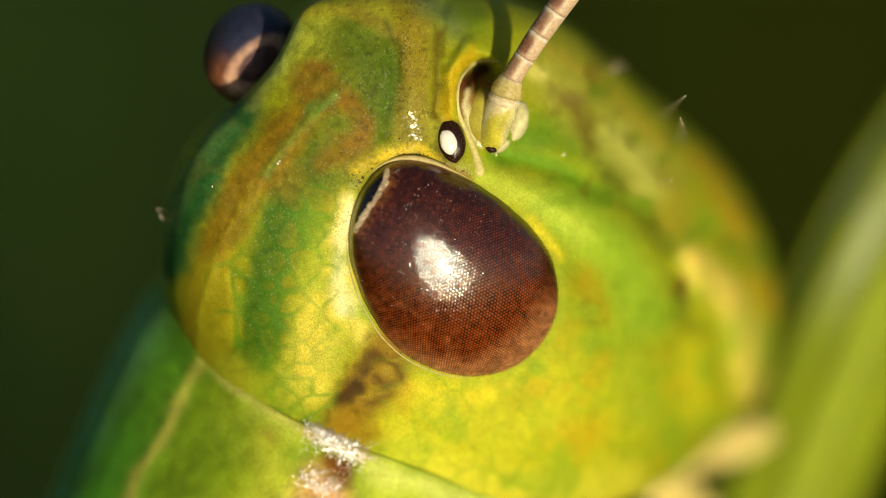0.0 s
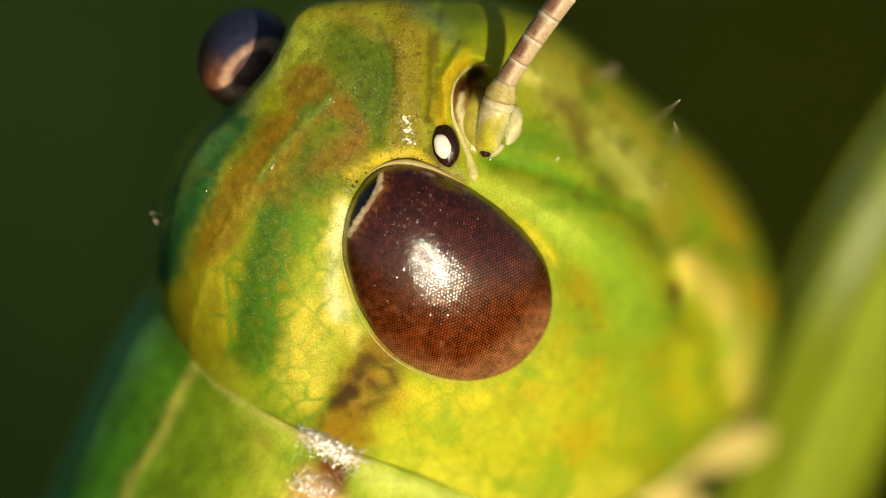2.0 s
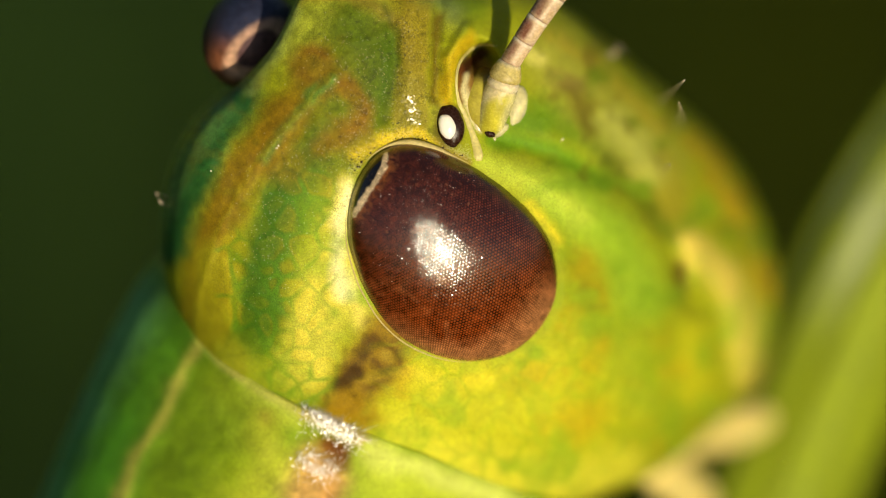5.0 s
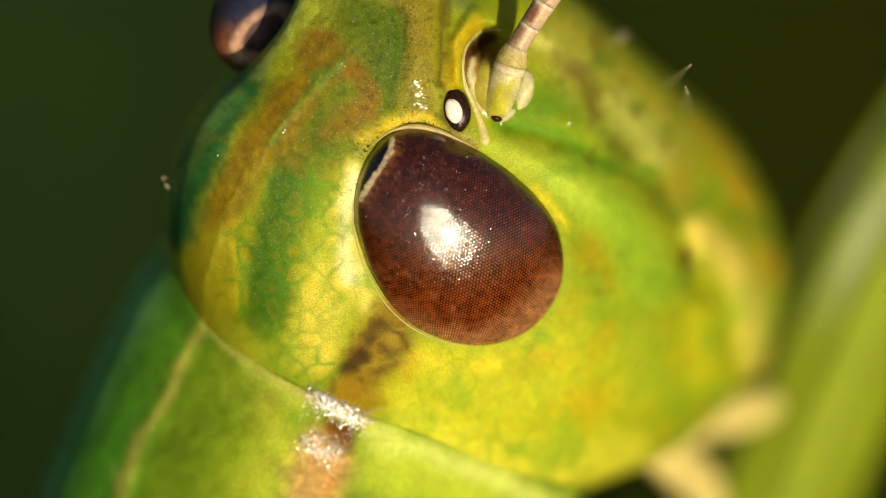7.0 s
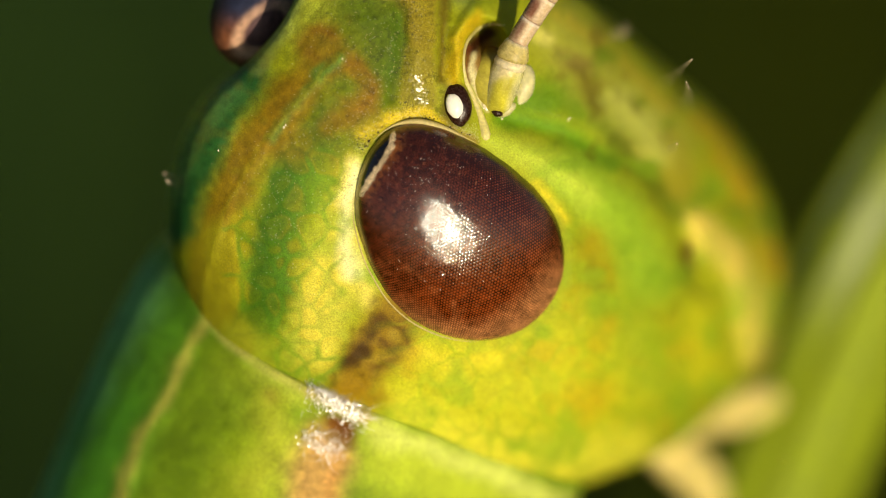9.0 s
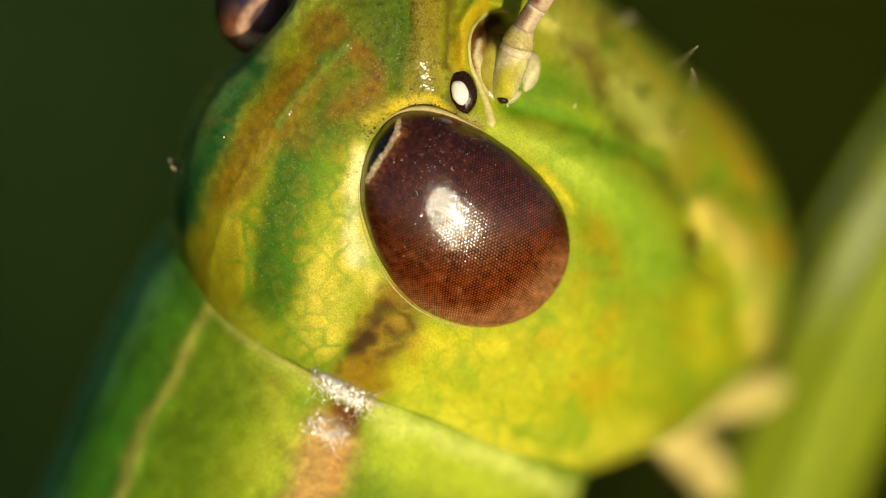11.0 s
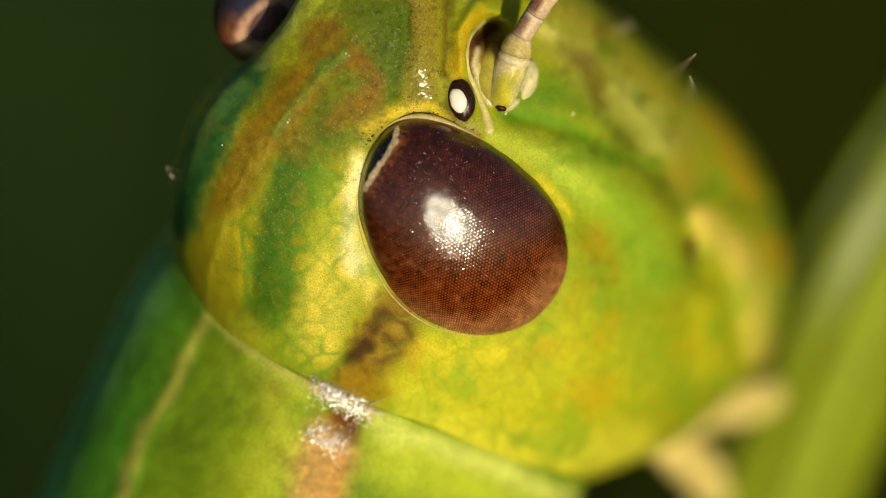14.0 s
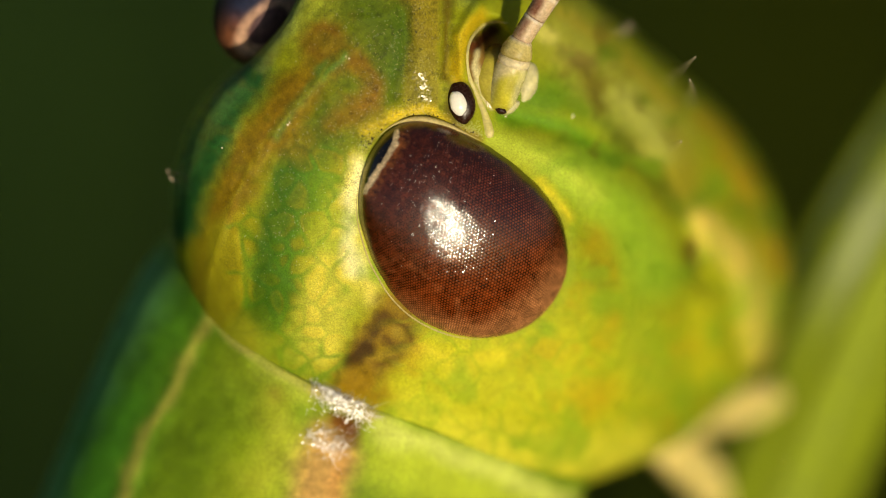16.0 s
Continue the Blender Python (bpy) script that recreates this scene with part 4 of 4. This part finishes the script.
def granules(name, count, zones, material, parent, seed, size=(0.7, 1.7), ground_of=skull):
    """Tiny beads scattered near some lines of the chart: line, reach."""
    r = np.random.RandomState(seed)
    unit = [(0, 0, -1)] + [(math.cos(a) * 0.8, math.sin(a) * 0.8, -0.6) for a in np.linspace(0, 2 * np.pi, 7)[:6]] + [(math.cos(a), math.sin(a), 0.1) for a in np.linspace(0, 2 * np.pi, 7)[:6]]
    unit = np.array(unit)
    shape = lattice(2, 6, True, 12)
    shape = [tuple((i + 1) % 13 if i < 12 else 0 for i in f) for f in shape]
    verts, faces = [], []
    while len(verts) < count:
        line, reach = zones[r.randint(len(zones))]
        i = r.randint(len(line) - 1)
        t, (a, b), (c, d) = r.rand(), line[i], line[i + 1]
        u, v = a + t * (c - a) + r.normal(0, reach), b + t * (d - b) + r.normal(0, reach)
        if eye_gap(u, v) < 6 or math.hypot(u - HEAD_MID[0], v - HEAD_MID[1]) > 0.9 * head_radius(math.atan2(v - HEAD_MID[1], u - HEAD_MID[0])) or cloud(np.array([u]), np.array([v]), 30, 8)[0] < r.uniform(-0.6, 0.3):
            continue
        w = float(ground_of(u, v))
        verts.append(np.array((u, v, w)) + unit * r.uniform(*size) * np.array((1, 1, 0.55)))
        faces += [tuple(13 * (len(verts) - 1) + i for i in f) for f in shape]
    spots = np.vstack(verts)
    tone = np.clip(head_pigment(spots[:, 0], spots[:, 1])[:, :3] * 1.1 + 0.03, 0, 1)
    tagged(part(name, place(*spots.T), faces, material, parent, "", tone, np.zeros(len(spots))), "tiny glinting granules on the skin", kind="stuff")


granules("granule", 900, [([(560, -40), (640, 60), (620, 180), (540, 260)], 45), ([(700, 200), (640, 270), (620, 400)], 16), ([(745, -40), (745, 190)], 20),
                           ([(690, 60), (670, 180), (600, 240)], 24), ([(800, 215), (850, 235)], 8), ([(760, 200), (700, 205)], 8),
                           ([(520, 300), (500, 450)], 40)], BEAD, head, 5)
granules("granule", 46, [([(742, 130), (752, 190)], 7)], BEAD, head, 9, (2.0, 4.4))


granules("dark_granule", 30, [([(652, 258), (690, 222)], 4), ([(700, 212), (760, 204), (835, 238)], 3)], DARK, head, 11, (0.9, 2.2))


def setae(count, zones, parent, seed):
    """Short pale hairs that catch the sun on the collar."""
    r = np.random.RandomState(seed)
    tree = [v.co for v in pronotum.data.vertices]
    spots = np.array(tree)
    flat = np.c_[spots[:, 0], spots[:, 2]]
    front = np.where(spots[:, 1] < 0)[0]
    verts, faces = [], []
    for i in range(count):
        line, reach = zones[r.randint(len(zones))]
        t = r.rand()
        u, v = np.array(line[0]) * (1 - t) + np.array(line[1]) * t + r.normal(0, reach, 2)
        goal = place(u, v, -400)
        j = front[np.argmin(np.hypot(flat[front, 0] - goal[0], flat[front, 1] - goal[2]))]
        root = spots[j] + np.array((r.normal(0, 3), 1, r.normal(0, 3))) * STEP
        tip = root + np.array((r.normal(9, 13), -r.uniform(3, 10), r.normal(10, 14))) * STEP
        side = np.cross(tip - root, (0.3, 1, 0.2))
        side = side / np.linalg.norm(side) * r.uniform(0.3, 0.65) * STEP
        up = np.cross(side, tip - root)
        up = up / np.linalg.norm(up) * 0.6 * STEP
        o = len(verts)
        verts += [root + side, root - side * 0.5 + up, root - side * 0.5 - up, tip]
        faces += [(o, o + 1, o + 3), (o + 1, o + 2, o + 3), (o + 2, o, o + 3)]
    tagged(part("collar_hair", verts, faces, SETA, parent), "short white glinting hairs", kind="stuff")


SETA = cuticle("white hair", fine=30000, bump=0.000001, rough=0.2, colour="f6f0ea", through_light=0, speck=0.1)
SETA.node_tree.nodes["Principled BSDF"].inputs["Specular IOR Level"].default_value = 1.0
setae(850, [([(566, 690), (645, 742)], 14), ([(572, 684), (652, 734)], 9), ([(568, 690), (640, 734)], 12), ([(560, 690), (600, 715)], 12), ([(548, 772), (606, 800)], 12)], pronotum, 3)


def flakes(name, spots, sizes, lean, material, parent, seed, label):
    """Tiny flat plates added to imitate glints, tilted about the way that throws the sun to the lens."""
    r = np.random.RandomState(seed)
    half = (Vector((0.34, -0.86, -0.34)).normalized() + Vector((0, -1, 0))).normalized()
    verts, faces = [], []
    for (x, y, z), size in zip(spots, sizes):
        n = (half + Vector(r.normal(0, lean, 3))).normalized()
        a = n.cross(Vector((0, 0, 1))).normalized()
        b = n.cross(a)
        o = len(verts)
        turn, long = r.uniform(0, 6.28), r.uniform(0.6, 1.6)
        for j in range(6):
            t = j * math.pi / 3
            p, q = math.cos(t) * long, math.sin(t) / long
            p, q = p * math.cos(turn) - q * math.sin(turn), p * math.sin(turn) + q * math.cos(turn)
            verts.append(Vector((x, y, z)) + (a * p + b * q + n * 0.6) * size * STEP)
        verts.append(Vector((x, y, z)) - n * size * STEP)
        faces += [tuple(range(o, o + 6))] + [(o + (j + 1) % 6, o + j, o + 6) for j in range(6)]
    ob = part(name, verts, faces, material, parent)
    ob.data.polygons.foreach_set("use_smooth", [False] * len(ob.data.polygons))
    tagged(ob, label, kind="stuff")


def near_lines(count, zones, seed, inside=True):
    r = np.random.RandomState(seed)
    out = []
    while len(out) < count:
        line, reach = zones[r.randint(len(zones))]
        i, t = r.randint(len(line) - 1), r.rand()
        u, v = np.array(line[i]) * (1 - t) + np.array(line[i + 1]) * t + r.normal(0, reach, 2)
        if inside and (eye_gap(u, v) < 5 or math.hypot(u - HEAD_MID[0], v - HEAD_MID[1]) > 0.9 * head_radius(math.atan2(v - HEAD_MID[1], u - HEAD_MID[0]))):
            continue
        out.append((u, v))
    return np.array(out)


# surfaces of the added plates that stand in for sun glints
GLINT = cuticle("glint plate", fine=30000, bump=0.0000003, rough=0.34, colour="b0a060", through_light=0, speck=0.05)
GLINT_WHITE = cuticle("white glint plate", fine=30000, bump=0.0000003, rough=0.28, colour="f2eee6", through_light=0, speck=0.05, shine=1.0)
GLINT.node_tree.nodes["Principled BSDF"].inputs["Specular IOR Level"].default_value = 1.0
uv = near_lines(2100, [([(700, 60), (745, 190), (800, 228), (850, 240)], 16), ([(790, 0), (800, 90), (790, 200)], 12), ([(655, 250), (628, 330), (626, 430)], 8),
                       ([(560, -40), (640, 60), (620, 180), (540, 260)], 45), ([(690, 210), (640, 270), (622, 400), (628, 480)], 13), ([(700, 212), (655, 250), (630, 320)], 14), ([(720, 200), (660, 240), (640, 290)], 18), ([(745, -40), (745, 190)], 20),
                       ([(690, 60), (670, 180), (600, 240)], 28), ([(800, 222), (850, 238)], 7), ([(770, 200), (690, 205)], 8),
                       ([(520, 300), (500, 450)], 40)], 15)
flakes("glint_plate", place(uv[:, 0], uv[:, 1], skull(uv[:, 0], uv[:, 1])), np.random.RandomState(2).uniform(0.2, 0.6, len(uv)), 0.2, GLINT, head, 16,
       "tiny plates added for sun glints on the skin")
uv = near_lines(170, [([(540, -20), (640, 60), (660, 170)], 40), ([(540, 130), (470, 260), (450, 330)], 40), ([(690, 20), (680, 150)], 20)], 41)
flakes("glint_plate", place(uv[:, 0], uv[:, 1], skull(uv[:, 0], uv[:, 1])), np.random.RandomState(42).uniform(0.3, 0.8, len(uv)), 0.2, GLINT, head, 43,
       "scattered plates added for sun glints on the crown")
uv = near_lines(44, [([(872, 196), (892, 194)], 6), ([(862, 180), (868, 190)], 3), ([(741, 128), (744, 136)], 3), ([(748, 150), (752, 156)], 4), ([(744, 172), (764, 182)], 5)], 17)
flakes("glint_plate", place(uv[:, 0], uv[:, 1], skull(uv[:, 0], uv[:, 1]) - 1), np.random.RandomState(3).uniform(1.2, 3.0, len(uv)), 0.07, GLINT, head, 18,
       "plates added for bright glints on the forehead ridge")
uv = np.array([(1015, 205), (1013, 208), (512, 217), (509, 221), (393, 262), (612, 100), (618, 104)], float)
flakes("glint_plate", place(uv[:, 0], uv[:, 1], skull(uv[:, 0], uv[:, 1]) - 1), np.full(len(uv), 1.4), 0.05, GLINT, head, 21, "single plates added for bright glints on cheek and crown")
shell = np.array([v.co for v in pronotum.data.vertices])
shell = shell[shell[:, 1] < 0]
uv = near_lines(680, [([(570, 684), (650, 734)], 8), ([(572, 690), (645, 738)], 12), ([(566, 690), (640, 736)], 10), ([(552, 772), (600, 798)], 11)], 19, False)
goal = place(uv[:, 0], uv[:, 1], -380)
feet = np.array([shell[np.argmin(np.hypot(shell[:, 0] - g[0], shell[:, 2] - g[2]))] for g in goal])
feet[:, 0] += np.random.RandomState(6).normal(0, 3 * STEP, len(feet))
feet[:, 2] += np.random.RandomState(8).normal(0, 3 * STEP, len(feet))
feet[:, 1] -= np.random.RandomState(7).uniform(1, 9, len(feet)) * STEP
flakes("glint_plate", feet, np.random.RandomState(4).uniform(0.5, 1.5, len(feet)), 0.07, GLINT_WHITE, pronotum, 20, "white plates added for glints on the collar")

cornea = np.array([v.co for v in near_eye.data.vertices])
r = np.random.RandomState(31)
uv = np.c_[np.r_[r.normal(735, 60, 190), r.normal(790, 55, 140)], np.r_[r.normal(345, 75, 190), r.normal(285, 34, 140)]]
uv = uv[(eye_gap(uv[:, 0], uv[:, 1]) < -14) & (cloud(uv[:, 0], uv[:, 1], 40, 8) > r.uniform(-0.5, 0.5, 330))]
goal = place(uv[:, 0], uv[:, 1], -500)
feet = np.array([cornea[np.argmin(np.hypot(cornea[:, 0] - g[0], cornea[:, 2] - g[2]))] for g in goal])
flakes("glint_plate", feet, r.uniform(0.2, 0.5, len(feet)), 0.07, GLINT_WHITE, head, 32, "tiny white plates added for glints on the eye")


# ---- bristles ----
def bristle(tip, foot, thick):
    pts = glide([foot, ((tip[0] + foot[0]) / 2 + 3, (tip[1] + foot[1]) / 2 - 2, (tip[2] + foot[2]) / 2), tip], 8)
    verts, faces = tube(pts, np.linspace(thick * 0.9, thick * 0.7, 8), 8)
    part("bristle", place(*verts.T), faces, HAIR, insect)


for tip, foot, thick in (((296, 302, -300), (325, 330, -60), 2.2), ((316, 324, -320), (328, 345, -70), 2.2), ((304, 318, -320), (330, 338, -60), 2.2), ((312, 306, -310), (328, 334, -60), 2.0), ((300, 314, -340), (326, 340, -60), 1.8), ((1231, 101, -420), (1176, 148, -120), 1.5),
                         ((1221, 140, -430), (1219, 184, -130), 1.4), ((1225, 148, -420), (1221, 184, -130), 1.1), ((1205, 250, -400), (1190, 262, -190), 1.6)):
    bristle(tip, (foot[0], foot[1], min(foot[2], 20.0) if foot[0] < 784 else float(skull(foot[0], foot[1])) + 8), thick)


r = np.random.RandomState(9)
for i in range(9):
    u, v = r.uniform(1085, 1105), r.uniform(46, 66)
    bristle((u + r.uniform(8, 30), v - r.uniform(8, 36), float(skull(u, v)) - r.uniform(10, 60)), (u, v, float(skull(u, v)) + 8), 0.55)


# ---- movement: the insect rocks on the stalk ----
def motions():
    rows = []
    for t, du, dv in ((0.0, -17.2, 68.6), (0.5, -20.1, 73.4), (1.0, -24.3, 77.2), (1.5, -27.6, 79.6), (2.0, -27.8, 76.1), (2.5, -24.5, 65.8),
                      (3.0, -24.5, 64.1), (3.5, -27.6, 68.7), (4.0, -27.4, 62.5), (5.2, -17.0, 36.0), (6.5, -6.4, 11.6), (7.0, -7.7, 13.4),
                      (7.5, -8.0, 11.5), (8.0, -4.8, 6.0), (8.5, -6.3, 5.9), (9.0, -6.4, 4.4), (10.2, -1.0, -11.0), (11.5, 4.4, -20.3),
                      (12.0, 1.3, -14.9), (12.5, 1.5, -10.7), (13.0, 0.0, -7.6), (13.5, -1.1, -6.0), (14.0, 0.1, -4.8), (14.5, 0.4, -3.3),
                      (15.0, 0.6, -1.6), (15.5, 0.2, -0.3), (16.0, 0.0, 0.0)):
        rows.append((t, FIELD @ pose(du * STEP, 0, -dv * STEP)))
    walk(insect, rows)
    # the neck gives a little: the collar slides under the head
    rows = [(t, pose(du * STEP, 0, -dv * STEP)) for t, du, dv in
            ((0.0, 4.2, 4.2), (1.0, 4.6, 4.0), (2.0, 5.0, 4.0), (3.0, 4.6, 2.4), (4.0, 5.0, 2.6), (5.2, 1.0, 0.0), (6.5, -3.4, -3.4), (7.5, -1.4, -2.2),
             (9.0, -1.4, -1.4), (10.2, -2.4, -1.6), (11.5, -4.2, -2.2), (12.0, -5.4, -3.0), (13.0, -2.0, -1.0), (14.0, -1.0, -1.0), (16.0, 0.0, 0.0))]
    walk(pronotum, rows)
    # the stalk sways back to rest
    home = stalk.location.copy()
    rows = []
    for t, sway in ((0.0, 9.0), (1.0, 7.0), (2.0, 5.5), (3.0, 2.5), (4.0, 1.0), (6.5, 0.5), (9.0, 0.0), (16.0, 0.0)):
        rows.append((t, Matrix.Translation(home + FIELD.to_3x3() @ Vector((0.83, 0, -0.55)) * sway * STEP)))
    walk(stalk, rows)


motions()
